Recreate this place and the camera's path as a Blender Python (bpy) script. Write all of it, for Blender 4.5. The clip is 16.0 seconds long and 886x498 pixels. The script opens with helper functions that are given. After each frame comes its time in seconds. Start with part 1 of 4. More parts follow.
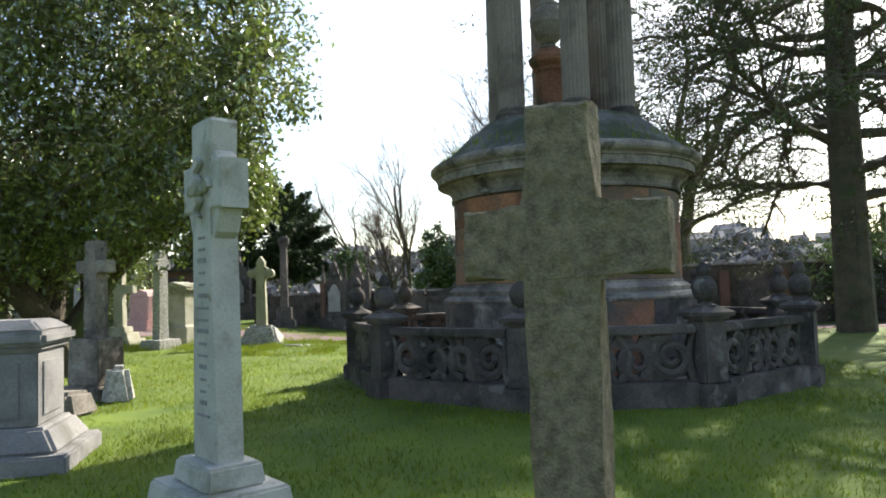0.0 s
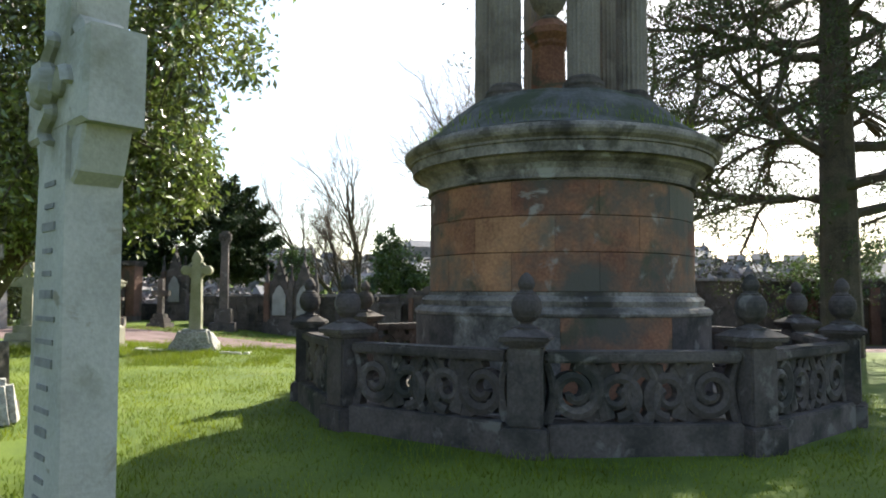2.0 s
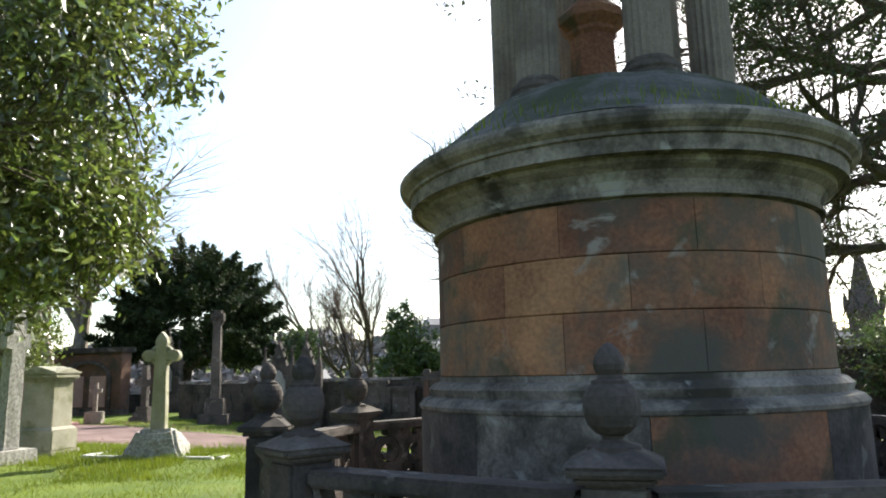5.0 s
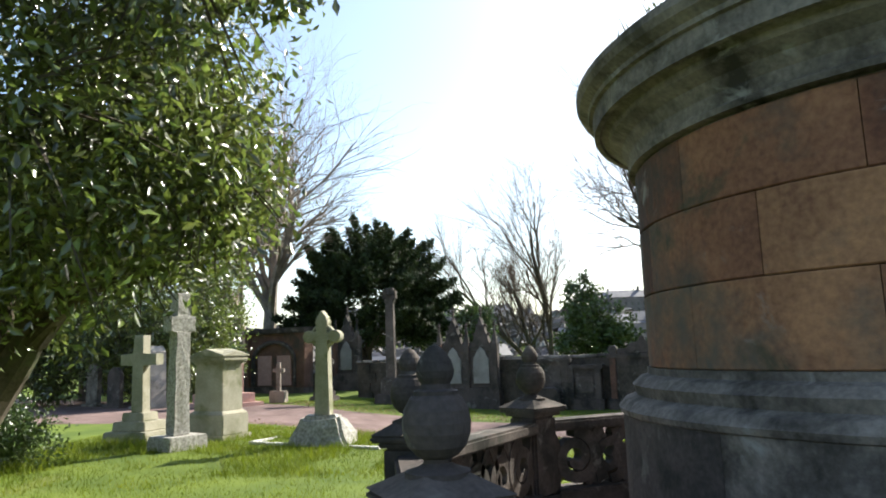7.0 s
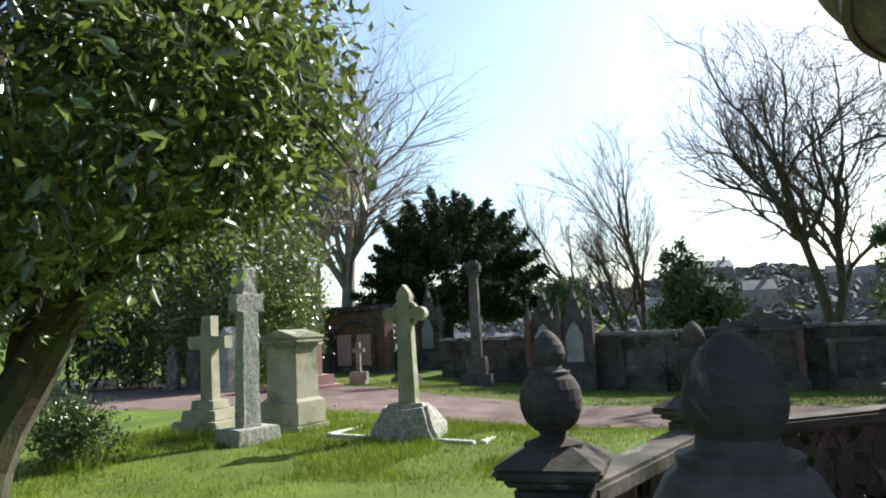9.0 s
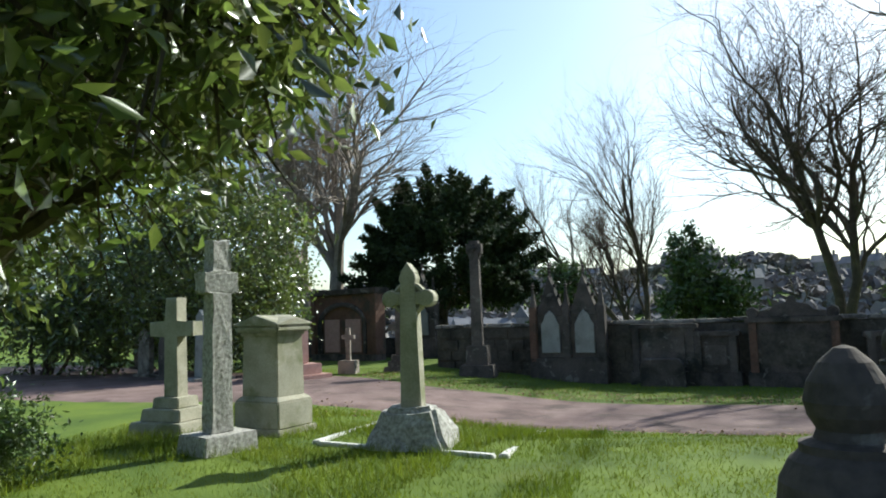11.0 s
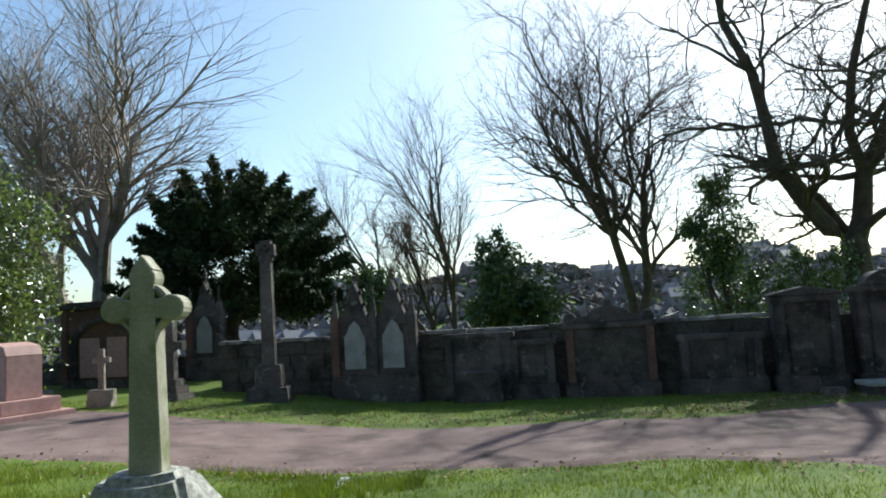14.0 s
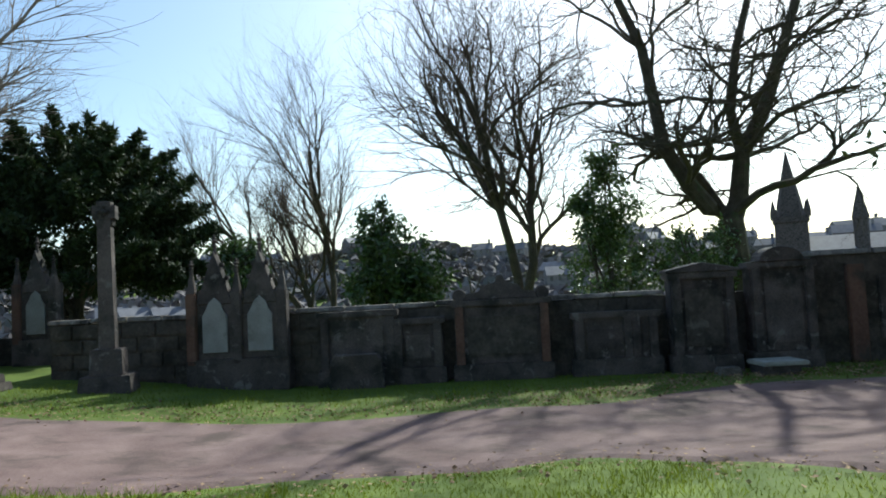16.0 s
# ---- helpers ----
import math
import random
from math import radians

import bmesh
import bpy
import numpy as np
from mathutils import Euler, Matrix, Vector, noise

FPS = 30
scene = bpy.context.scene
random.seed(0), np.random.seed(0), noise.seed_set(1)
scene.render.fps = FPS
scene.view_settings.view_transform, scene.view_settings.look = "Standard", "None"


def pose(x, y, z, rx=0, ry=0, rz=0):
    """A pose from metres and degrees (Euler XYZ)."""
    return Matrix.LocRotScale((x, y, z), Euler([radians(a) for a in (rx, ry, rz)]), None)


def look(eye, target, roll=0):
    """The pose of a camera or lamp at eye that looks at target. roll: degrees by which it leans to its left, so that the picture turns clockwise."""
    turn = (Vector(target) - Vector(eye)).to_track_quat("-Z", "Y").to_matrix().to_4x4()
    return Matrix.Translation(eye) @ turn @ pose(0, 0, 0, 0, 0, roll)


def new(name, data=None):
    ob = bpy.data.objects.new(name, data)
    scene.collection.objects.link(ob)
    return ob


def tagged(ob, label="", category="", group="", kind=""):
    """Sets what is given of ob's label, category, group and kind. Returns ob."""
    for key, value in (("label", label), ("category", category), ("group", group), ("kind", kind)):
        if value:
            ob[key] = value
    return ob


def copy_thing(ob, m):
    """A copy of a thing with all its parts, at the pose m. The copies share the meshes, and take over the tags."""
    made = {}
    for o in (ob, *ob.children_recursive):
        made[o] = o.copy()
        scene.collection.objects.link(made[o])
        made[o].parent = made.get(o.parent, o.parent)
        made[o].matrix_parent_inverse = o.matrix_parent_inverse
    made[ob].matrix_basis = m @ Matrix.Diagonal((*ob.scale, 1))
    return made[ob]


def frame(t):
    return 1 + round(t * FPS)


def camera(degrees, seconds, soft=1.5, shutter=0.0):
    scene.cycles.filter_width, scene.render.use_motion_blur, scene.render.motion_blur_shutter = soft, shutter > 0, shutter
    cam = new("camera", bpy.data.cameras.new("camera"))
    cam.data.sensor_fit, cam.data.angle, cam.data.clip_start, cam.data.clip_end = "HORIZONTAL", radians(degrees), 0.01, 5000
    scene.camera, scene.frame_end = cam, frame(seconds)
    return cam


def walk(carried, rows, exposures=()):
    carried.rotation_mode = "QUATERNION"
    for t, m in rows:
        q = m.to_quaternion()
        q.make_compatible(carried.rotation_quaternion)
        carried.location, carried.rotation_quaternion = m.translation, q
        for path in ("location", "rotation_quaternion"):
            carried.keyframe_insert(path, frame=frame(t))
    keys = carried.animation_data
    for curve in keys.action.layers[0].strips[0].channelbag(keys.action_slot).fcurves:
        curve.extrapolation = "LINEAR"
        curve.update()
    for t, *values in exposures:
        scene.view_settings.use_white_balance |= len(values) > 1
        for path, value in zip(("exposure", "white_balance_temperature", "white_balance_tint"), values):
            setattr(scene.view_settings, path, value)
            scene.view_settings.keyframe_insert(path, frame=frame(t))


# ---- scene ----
PATH = [
    (0, (-0.119, -0.025, 1.443), (-0.100, 1.772, 1.540), -1.8),
    (0.5, (-0.258, 0.419, 1.440), (-0.322, 2.216, 1.522), 0.8),
    (1, (-0.333, 0.796, 1.439), (-0.255, 2.593, 1.516), 0.3),
    (1.5, (-0.362, 1.233, 1.479), (-0.345, 3.027, 1.621), -0.8),
    (2, (-0.439, 1.665, 1.445), (-0.283, 3.455, 1.558), 0.3),
    (2.5, (-0.396, 2.067, 1.436), (-0.161, 3.846, 1.594), -2.8),
    (3, (-0.320, 2.481, 1.445), (-0.135, 4.257, 1.676), -3.9),
    (3.2, (-0.300, 2.648, 1.464), (-0.080, 4.417, 1.710), -2.8),
    (5.3, (-0.115, 4.659, 1.527), (-0.049, 6.426, 1.863), -1.0),
    (5.5, (-0.082, 4.883, 1.542), (-0.095, 6.649, 1.892), -2.1),
    (6, (-0.104, 5.264, 1.545), (-0.205, 7.037, 1.842), -0.5),
    (6.5, (-0.173, 5.670, 1.571), (-0.382, 7.443, 1.804), -2.1),
    (7, (-0.221, 6.134, 1.598), (-0.558, 7.881, 1.859), -1.9),
    (7.5, (-0.385, 6.542, 1.598), (-0.701, 8.303, 1.793), -0.6),
    (8, (-0.500, 6.932, 1.616), (-0.789, 8.696, 1.828), -1.0),
    (8.5, (-0.650, 7.344, 1.642), (-1.100, 9.071, 1.868), -3.0),
    (8.7, (-0.735, 7.483, 1.641), (-1.260, 9.189, 1.859), -2.8),
    (10.8, (-1.625, 9.104, 1.722), (-2.136, 10.818, 1.884), -2.1),
    (11, (-1.690, 9.269, 1.706), (-2.190, 10.987, 1.873), -2.0),
    (11.5, (-1.794, 9.670, 1.705), (-2.198, 11.417, 1.851), -0.7),
    (12, (-1.908, 10.067, 1.709), (-2.184, 11.837, 1.879), -1.1),
    (12.5, (-1.929, 10.489, 1.690), (-2.231, 12.253, 1.883), -3.1),
    (13, (-1.967, 10.871, 1.705), (-2.191, 12.653, 1.823), -2.6),
    (13.5, (-2.038, 11.259, 1.724), (-2.031, 13.056, 1.829), -2.0),
    (14, (-2.040, 11.656, 1.719), (-2.043, 13.448, 1.889), -3.3),
    (14.5, (-2.095, 12.084, 1.715), (-2.093, 13.880, 1.839), -2.8),
    (15, (-2.120, 12.470, 1.716), (-1.883, 14.252, 1.818), -2.0),
    (15.5, (-2.057, 12.880, 1.709), (-1.864, 14.659, 1.895), -4.2),
    (16, (-1.940, 13.316, 1.682), (-1.645, 15.089, 1.778), -3.0),
]
cam = camera(64.9, 16.0, soft=1.9)
walk(cam, [(t, look(eye, target, roll)) for t, eye, target, roll in PATH],
     [(0, 1.5, 6700, 7), (3, 1.55, 6750, 8), (7, 1.3, 6650, 7), (9, 1.05, 6350, 3), (11.5, 0.72, 6050, 0), (14, 0.64, 5950, 0), (16, 0.62, 5950, 0)])

# ---------------------------------------------------------------- light
SUN_AZ, SUN_EL = radians(35), radians(38)      # azimuth measured from +y towards +x
world = bpy.data.worlds.new("sky")
scene.world = world
world.use_nodes = True
wt = world.node_tree
sky = wt.nodes.new("ShaderNodeTexSky")
sky.sky_type, sky.sun_disc = "NISHITA", False
sky.sun_elevation, sky.sun_rotation = SUN_EL, SUN_AZ
sky.air_density, sky.dust_density, sky.ozone_density = 1.0, 1.4, 1.0
wt.links.new(sky.outputs[0], wt.nodes["Background"].inputs[0])
wt.nodes["Background"].inputs[1].default_value = 0.12
sun = new("sun", bpy.data.lights.new("sun", "SUN"))
sun.data.energy, sun.data.angle, sun.data.color = 5.0, radians(0.55), (1.0, 0.95, 0.86)
to_sun = Vector((math.sin(SUN_AZ) * math.cos(SUN_EL), math.cos(SUN_AZ) * math.cos(SUN_EL), math.sin(SUN_EL)))
sun.matrix_world = look(to_sun * 50, (0, 0, 0))


# ---------------------------------------------------------------- materials
def mat(name, c1, c2, c3=None, scale=3.0, fine=40.0, rough=0.85, bump=0.25, stain=0.55, vary=0.0, island=False, spec=0.3, thin=0.0, coat=0.0):
    """Two-scale noise colour c1..c2, blotches of c3, fine relief; vary: brightness change per object or island."""
    m = bpy.data.materials.new(name)
    m.use_nodes = True
    nt = m.node_tree
    nd, ln = nt.nodes, nt.links
    b = nd["Principled BSDF"]
    geo = nd.new("ShaderNodeNewGeometry")
    pos = geo.outputs["Position"]
    n1 = nd.new("ShaderNodeTexNoise")
    n1.inputs["Scale"].default_value, n1.inputs["Detail"].default_value = scale, 6
    n2 = nd.new("ShaderNodeTexNoise")
    n2.inputs["Scale"].default_value, n2.inputs["Detail"].default_value = fine, 4
    for n in (n1, n2):
        ln.new(pos, n.inputs["Vector"])
    mixn = nd.new("ShaderNodeMix")
    mixn.inputs[0].default_value = 0.4
    ln.new(n1.outputs[0], mixn.inputs[2])
    ln.new(n2.outputs[0], mixn.inputs[3])
    r = nd.new("ShaderNodeValToRGB")
    r.color_ramp.elements[0].position, r.color_ramp.elements[1].position = 0.36, 0.64
    r.color_ramp.elements[0].color, r.color_ramp.elements[1].color = (*c1, 1), (*c2, 1)
    ln.new(mixn.outputs[0], r.inputs[0])
    col = r.outputs[0]
    if c3:
        n3 = nd.new("ShaderNodeTexNoise")
        n3.inputs["Scale"].default_value, n3.inputs["Detail"].default_value = scale * 0.55, 8
        n3.inputs["Roughness"].default_value = 0.65
        ln.new(pos, n3.inputs["Vector"])
        r3 = nd.new("ShaderNodeValToRGB")
        r3.color_ramp.elements[0].position, r3.color_ramp.elements[1].position = stain - 0.06, stain + 0.08
        ln.new(n3.outputs[0], r3.inputs[0])
        mx = nd.new("ShaderNodeMix")
        mx.data_type = "RGBA"
        ln.new(r3.outputs[0], mx.inputs[0])
        ln.new(col, mx.inputs[6])
        mx.inputs[7].default_value = (*c3, 1)
        col = mx.outputs[2]
    if vary:
        src = geo.outputs["Random Per Island"] if island else nd.new("ShaderNodeObjectInfo").outputs["Random"]
        mr = nd.new("ShaderNodeMapRange")
        mr.inputs[3].default_value, mr.inputs[4].default_value = 1 - vary, 1 + vary
        ln.new(src, mr.inputs[0])
        hs = nd.new("ShaderNodeHueSaturation")
        ln.new(mr.outputs[0], hs.inputs["Value"])
        mh = nd.new("ShaderNodeMapRange")
        mh.inputs[3].default_value, mh.inputs[4].default_value = 0.5 - vary * 0.025, 0.5 + vary * 0.025
        ln.new(src, mh.inputs[0])
        ln.new(mh.outputs[0], hs.inputs["Hue"])
        ln.new(col, hs.inputs["Color"])
        col = hs.outputs[0]
    ln.new(col, b.inputs["Base Color"])
    b.inputs["Roughness"].default_value = rough
    b.inputs["Specular IOR Level"].default_value = spec
    b.inputs["Coat Weight"].default_value, b.inputs["Coat Roughness"].default_value = coat, 0.2
    if bump:
        bp = nd.new("ShaderNodeBump")
        bp.inputs["Strength"].default_value, bp.inputs["Distance"].default_value = bump, 0.02
        ln.new(mixn.outputs[0], bp.inputs["Height"])
        ln.new(bp.outputs[0], b.inputs["Normal"])
    if thin:
        tr = nd.new("ShaderNodeBsdfTranslucent")
        ln.new(col, tr.inputs[0])
        ms = nd.new("ShaderNodeMixShader")
        ms.inputs[0].default_value = thin
        ln.new(b.outputs[0], ms.inputs[1])
        ln.new(tr.outputs[0], ms.inputs[2])
        ln.new(ms.outputs[0], nd["Material Output"].inputs[0])
    return m


M_GRASS = mat("lawn_turf", (0.052, 0.090, 0.009), (0.12, 0.165, 0.016), (0.115, 0.135, 0.028), 1.1, 45, 0.9, 0.5, 0.64)
M_BLADE = mat("grass_blades", (0.102, 0.15, 0.012), (0.205, 0.245, 0.022), None, 1.5, 9, 0.55, 0, vary=0.3, island=True, thin=0.45)
M_PATH = mat("path_tarmac", (0.12, 0.076, 0.07), (0.215, 0.15, 0.138), (0.08, 0.056, 0.048), 1.6, 45, 0.95, 0.8, 0.57)
M_LITTER = mat("leaf_litter", (0.16, 0.09, 0.05), (0.36, 0.25, 0.15), None, 6, 50, 0.9, 0.3, vary=0.4, island=True)
M_RED = mat("red_sandstone", (0.155, 0.066, 0.042), (0.36, 0.17, 0.092), (0.10, 0.088, 0.07), 1.6, 30, 0.9, 0.5, 0.53, vary=0.38)
M_GREY = mat("grey_weathered_sandstone", (0.135, 0.115, 0.10), (0.33, 0.285, 0.24), (0.055, 0.048, 0.04), 2.6, 35, 0.9, 0.5, 0.55)
# M_DARK: dark stone, lowered further in colour to deepen its backlit shade
M_DARK = mat("shade_darkened_sandstone", (0.06, 0.05, 0.045), (0.135, 0.108, 0.096), (0.032, 0.031, 0.026), 2.5, 35, 0.9, 0.4, 0.55, vary=0.2)
M_COLUMN = mat("buff_sandstone_column", (0.17, 0.14, 0.115), (0.27, 0.23, 0.19), (0.11, 0.085, 0.07), 1.6, 40, 0.9, 0.3, 0.57)
M_CROSS = mat("greyed_pale_stone", (0.34, 0.33, 0.29), (0.47, 0.455, 0.405), (0.24, 0.235, 0.18), 5, 70, 0.85, 0.35, 0.6)
M_MOSS = mat("mossy_stone_slope", (0.07, 0.07, 0.066), (0.15, 0.14, 0.13), (0.055, 0.062, 0.035), 3, 30, 0.95, 0.6, 0.5)
M_LICHEN = mat("lichen_granite", (0.11, 0.09, 0.06), (0.27, 0.22, 0.145), (0.13, 0.115, 0.05), 24, 120, 0.9, 1.0, 0.6)
M_WHITE = mat("pale_marble", (0.50, 0.49, 0.46), (0.66, 0.64, 0.60), (0.36, 0.36, 0.32), 3, 50, 0.75, 0.15, 0.66)
M_GRANITE = mat("grey_granite", (0.20, 0.19, 0.17), (0.54, 0.52, 0.475), (0.17, 0.165, 0.12), 22, 110, 0.85, 1.0, 0.62)
M_GREEN = mat("greenish_sandstone", (0.25, 0.24, 0.175), (0.39, 0.365, 0.29), (0.18, 0.185, 0.10), 3, 45, 0.9, 0.25, 0.58)
M_TOMB = mat("plain_grey_sandstone", (0.17, 0.16, 0.155), (0.27, 0.255, 0.245), (0.12, 0.115, 0.10), 2.5, 45, 0.9, 0.3, 0.6)
M_PINK = mat("pink_granite", (0.40, 0.24, 0.21), (0.52, 0.33, 0.29), None, 8, 90, 0.6, 0.15)
# M_WALL: rubble colour lowered to carry the shade of the backlit wall faces
M_WALL = mat("shade_darkened_rubble", (0.052, 0.044, 0.037), (0.12, 0.10, 0.082), (0.036, 0.034, 0.027), 2.5, 14, 0.95, 0.9, 0.56)
# M_REDWALL: red stone, its colour darkened for faces turned from the sun
M_REDWALL = mat("red_rubble_wall", (0.115, 0.062, 0.045), (0.19, 0.11, 0.08), (0.075, 0.062, 0.05), 2, 18, 0.95, 0.7, 0.56)
M_PANEL = mat("pale_memorial_panel", (0.23, 0.22, 0.205), (0.34, 0.325, 0.305), (0.15, 0.142, 0.13), 3, 40, 0.7, 0.1, 0.62)
M_INK = mat("dark_lettering", (0.18, 0.175, 0.17), (0.27, 0.265, 0.255), None, 20, 60, 0.8, 0)
M_BARK = mat("dark_bark", (0.05, 0.04, 0.03), (0.12, 0.095, 0.07), (0.07, 0.085, 0.04), 3, 25, 0.95, 0.9, 0.6)
M_PALEBARK = mat("pale_birch_bark", (0.20, 0.165, 0.14), (0.36, 0.30, 0.26), None, 3, 25, 0.9, 0.5)
M_TWIG = mat("bare_twigs", (0.09, 0.065, 0.05), (0.17, 0.125, 0.10), None, 4, 25, 0.9, 0)
M_HOLLY = mat("glossy_evergreen_leaves", (0.075, 0.11, 0.022), (0.165, 0.20, 0.045), None, 1.5, 12, 0.33, 0, vary=0.65, island=True, spec=1.0, thin=0.42, coat=1.0)
M_YEW = mat("dark_yew_foliage", (0.018, 0.032, 0.010), (0.048, 0.068, 0.020), None, 2, 12, 0.6, 0, vary=0.4, island=True, thin=0.1)
M_CEDAR = mat("cedar_needles", (0.035, 0.05, 0.016), (0.075, 0.09, 0.028), None, 2, 12, 0.55, 0, vary=0.4, island=True, thin=0.2)
M_IVY = mat("shrub_leaves", (0.045, 0.085, 0.02), (0.10, 0.14, 0.035), None, 2, 12, 0.32, 0, vary=0.4, island=True, spec=0.6, thin=0.25)
# M_FAR: woods paled and evened out, the haze of distance put into the colour
M_FAR = mat("far_hazed_woods", (0.15, 0.13, 0.13), (0.22, 0.195, 0.19), (0.13, 0.135, 0.12), 0.06, 0.5, 0.95, 0, 0.55, vary=0.12, island=True)
M_HOUSE = mat("far_house_render", (0.17, 0.15, 0.14), (0.26, 0.235, 0.22), None, 0.4, 3, 0.9, 0, vary=0.25)
M_SLATE = mat("far_slate_roof", (0.10, 0.10, 0.115), (0.15, 0.15, 0.17), None, 0.5, 3, 0.6, 0, vary=0.2)
M_GLASS = mat("dark_window_pane", (0.04, 0.045, 0.05), (0.06, 0.065, 0.07), None, 1, 5, 0.1, 0, spec=0.6)


def weather(m, colour, scale, cut, seed):
    """Lays blotches of algae, lime or wear with their own outline over a stone's colour."""
    nd, ln = m.node_tree.nodes, m.node_tree.links
    b = nd["Principled BSDF"]
    old = b.inputs["Base Color"].links[0].from_socket
    geo, add, n = nd.new("ShaderNodeNewGeometry"), nd.new("ShaderNodeVectorMath"), nd.new("ShaderNodeTexNoise")
    add.inputs[1].default_value = (seed * 3.7, seed * 5.1, seed * 2.3)
    ln.new(geo.outputs["Position"], add.inputs[0])
    ln.new(add.outputs[0], n.inputs["Vector"])
    n.inputs["Scale"].default_value, n.inputs["Detail"].default_value, n.inputs["Roughness"].default_value = scale, 9, 0.6
    n.inputs["Distortion"].default_value = 0.5
    ramp = nd.new("ShaderNodeValToRGB")
    ramp.color_ramp.elements[0].position, ramp.color_ramp.elements[1].position = cut, cut + 0.07
    ramp.color_ramp.elements[1].color = (0.8, 0.8, 0.8, 1)
    ln.new(n.outputs[0], ramp.inputs[0])
    mx = nd.new("ShaderNodeMix")
    mx.data_type = "RGBA"
    ln.new(ramp.outputs[0], mx.inputs[0])
    ln.new(old, mx.inputs[6])
    mx.inputs[7].default_value = (*colour, 1)
    ln.new(mx.outputs[2], b.inputs["Base Color"])


weather(M_RED, (0.075, 0.08, 0.05), 1.3, 0.57, 1)
weather(M_RED, (0.34, 0.30, 0.26), 2.3, 0.62, 2)
weather(M_GREY, (0.07, 0.062, 0.045), 2.0, 0.58, 3)
weather(M_GREY, (0.38, 0.36, 0.32), 3.0, 0.61, 4)
weather(M_DARK, (0.20, 0.18, 0.16), 4.0, 0.59, 5)
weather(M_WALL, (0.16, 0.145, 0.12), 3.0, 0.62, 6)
weather(M_CROSS, (0.22, 0.19, 0.13), 6.0, 0.6, 7)


# ---------------------------------------------------------------- mesh helpers
def sm(v):
    v = min(1.0, max(0.0, v))
    return v * v * (3 - 2 * v)


def gz(x, y):
    """Height of the ground."""
    z = 0.09 + 0.10 * sm((-x - 2) / 4) * sm((y - 12) / 5) - 0.33 * sm((y - 17.5) / 4) * sm((x + 9) / 6)
    z -= 14.0 * sm((y - 33) / 70)
    d, az = math.hypot(x, y), math.degrees(math.atan2(x, y))
    ridge = 30 + 5 * math.exp(-((az - 8) / 16) ** 2) - 4 * sm((az - 15) / 20) + 2.5 * math.sin(az * 0.31) + 1.5 * math.sin(az * 0.83 + 1)
    return z + ridge * sm((d - 160) / 260) * sm((y + 60) / 200)


def part(name, bm, material, parent=None, label=""):
    me = bpy.data.meshes.new(name)
    if isinstance(bm, tuple):
        me.from_pydata(bm[0], [], bm[1])
    else:
        bmesh.ops.recalc_face_normals(bm, faces=bm.faces)
        bm.to_mesh(me)
        bm.free()
    me.materials.append(material)
    ob = new(name, me)
    if parent:
        ob.parent = parent
    return tagged(ob, label)


def thing(name, m, label, category, group="", kind=""):
    ob = new(name)
    ob.matrix_world = m
    return tagged(ob, label, category, group, kind)


def box(x, y, z, sx, sy, sz, bevel=0.012, bm=None, top=(1, 1)):
    """A bevelled block standing on z; top: how far its upper face is drawn in."""
    bm = bm or bmesh.new()
    vs = bmesh.ops.create_cube(bm, size=1, matrix=Matrix.Translation((x, y, z + sz / 2)) @ Matrix.Diagonal((sx, sy, sz, 1)))["verts"]
    if top != (1, 1):
        for v in vs:
            if v.co.z > z + sz / 2:
                v.co.x, v.co.y = x + (v.co.x - x) * top[0], y + (v.co.y - y) * top[1]
    if bevel:
        es = list({e for v in vs for e in v.link_edges})
        bmesh.ops.bevel(bm, geom=es, offset=bevel, segments=2, affect="EDGES")
    return bm


def lathe(profile, seg=28, cx=0, cy=0, bm=None, flute=0.0):
    bm = bm or bmesh.new()
    rings = []
    for r, z in profile:
        ring = []
        for i in range(seg):
            a = 2 * math.pi * i / seg
            rr = r - (flute if i % 2 else 0)
            ring.append(bm.verts.new((cx + rr * math.cos(a), cy + rr * math.sin(a), z)))
        rings.append(ring)
    for a, b in zip(rings, rings[1:]):
        for i in range(seg):
            bm.faces.new((a[i], a[(i + 1) % seg], b[(i + 1) % seg], b[i]))
    bm.faces.new(rings[0][::-1])
    bm.faces.new(rings[-1])
    return bm


def extrude(outline, depth, y=0.0, bevel=0.01, bm=None):
    """A slab whose outline lies in x, z and whose thickness runs along y."""
    bm = bm or bmesh.new()
    f = [bm.verts.new((x, y - depth / 2, z)) for x, z in outline]
    b = [bm.verts.new((x, y + depth / 2, z)) for x, z in outline]
    faces = [bm.faces.new(f), bm.faces.new(b[::-1])]
    for i in range(len(f)):
        j = (i + 1) % len(f)
        faces.append(bm.faces.new((f[j], f[i], b[i], b[j])))
    if bevel:
        bmesh.ops.bevel(bm, geom=list(faces[0].edges), offset=bevel, segments=1, affect="EDGES")
    return bm


def ribbon(pts, w, d, bm):
    """A bar of width w and depth d (along y) that follows points in x, z, tapering to its end."""
    rows = []
    for i, (x, z) in enumerate(pts):
        a, b = pts[max(0, i - 1)], pts[min(len(pts) - 1, i + 1)]
        tx, tz = b[0] - a[0], b[1] - a[1]
        l = math.hypot(tx, tz) or 1
        nx, nz = -tz / l, tx / l
        k = w * (1.0 - 0.45 * i / len(pts)) / 2
        rows.append([bm.verts.new((x + nx * k * s, yy, z + nz * k * s)) for s, yy in ((1, -d / 2), (0, -d / 2 - 0.018), (-1, -d / 2), (-1, d / 2), (1, d / 2))])
    for a, b in zip(rows, rows[1:]):
        for i in range(5):
            j = (i + 1) % 5
            bm.faces.new((a[i], a[j], b[j], b[i]))
    bm.faces.new(rows[0][::-1])
    bm.faces.new(rows[-1])


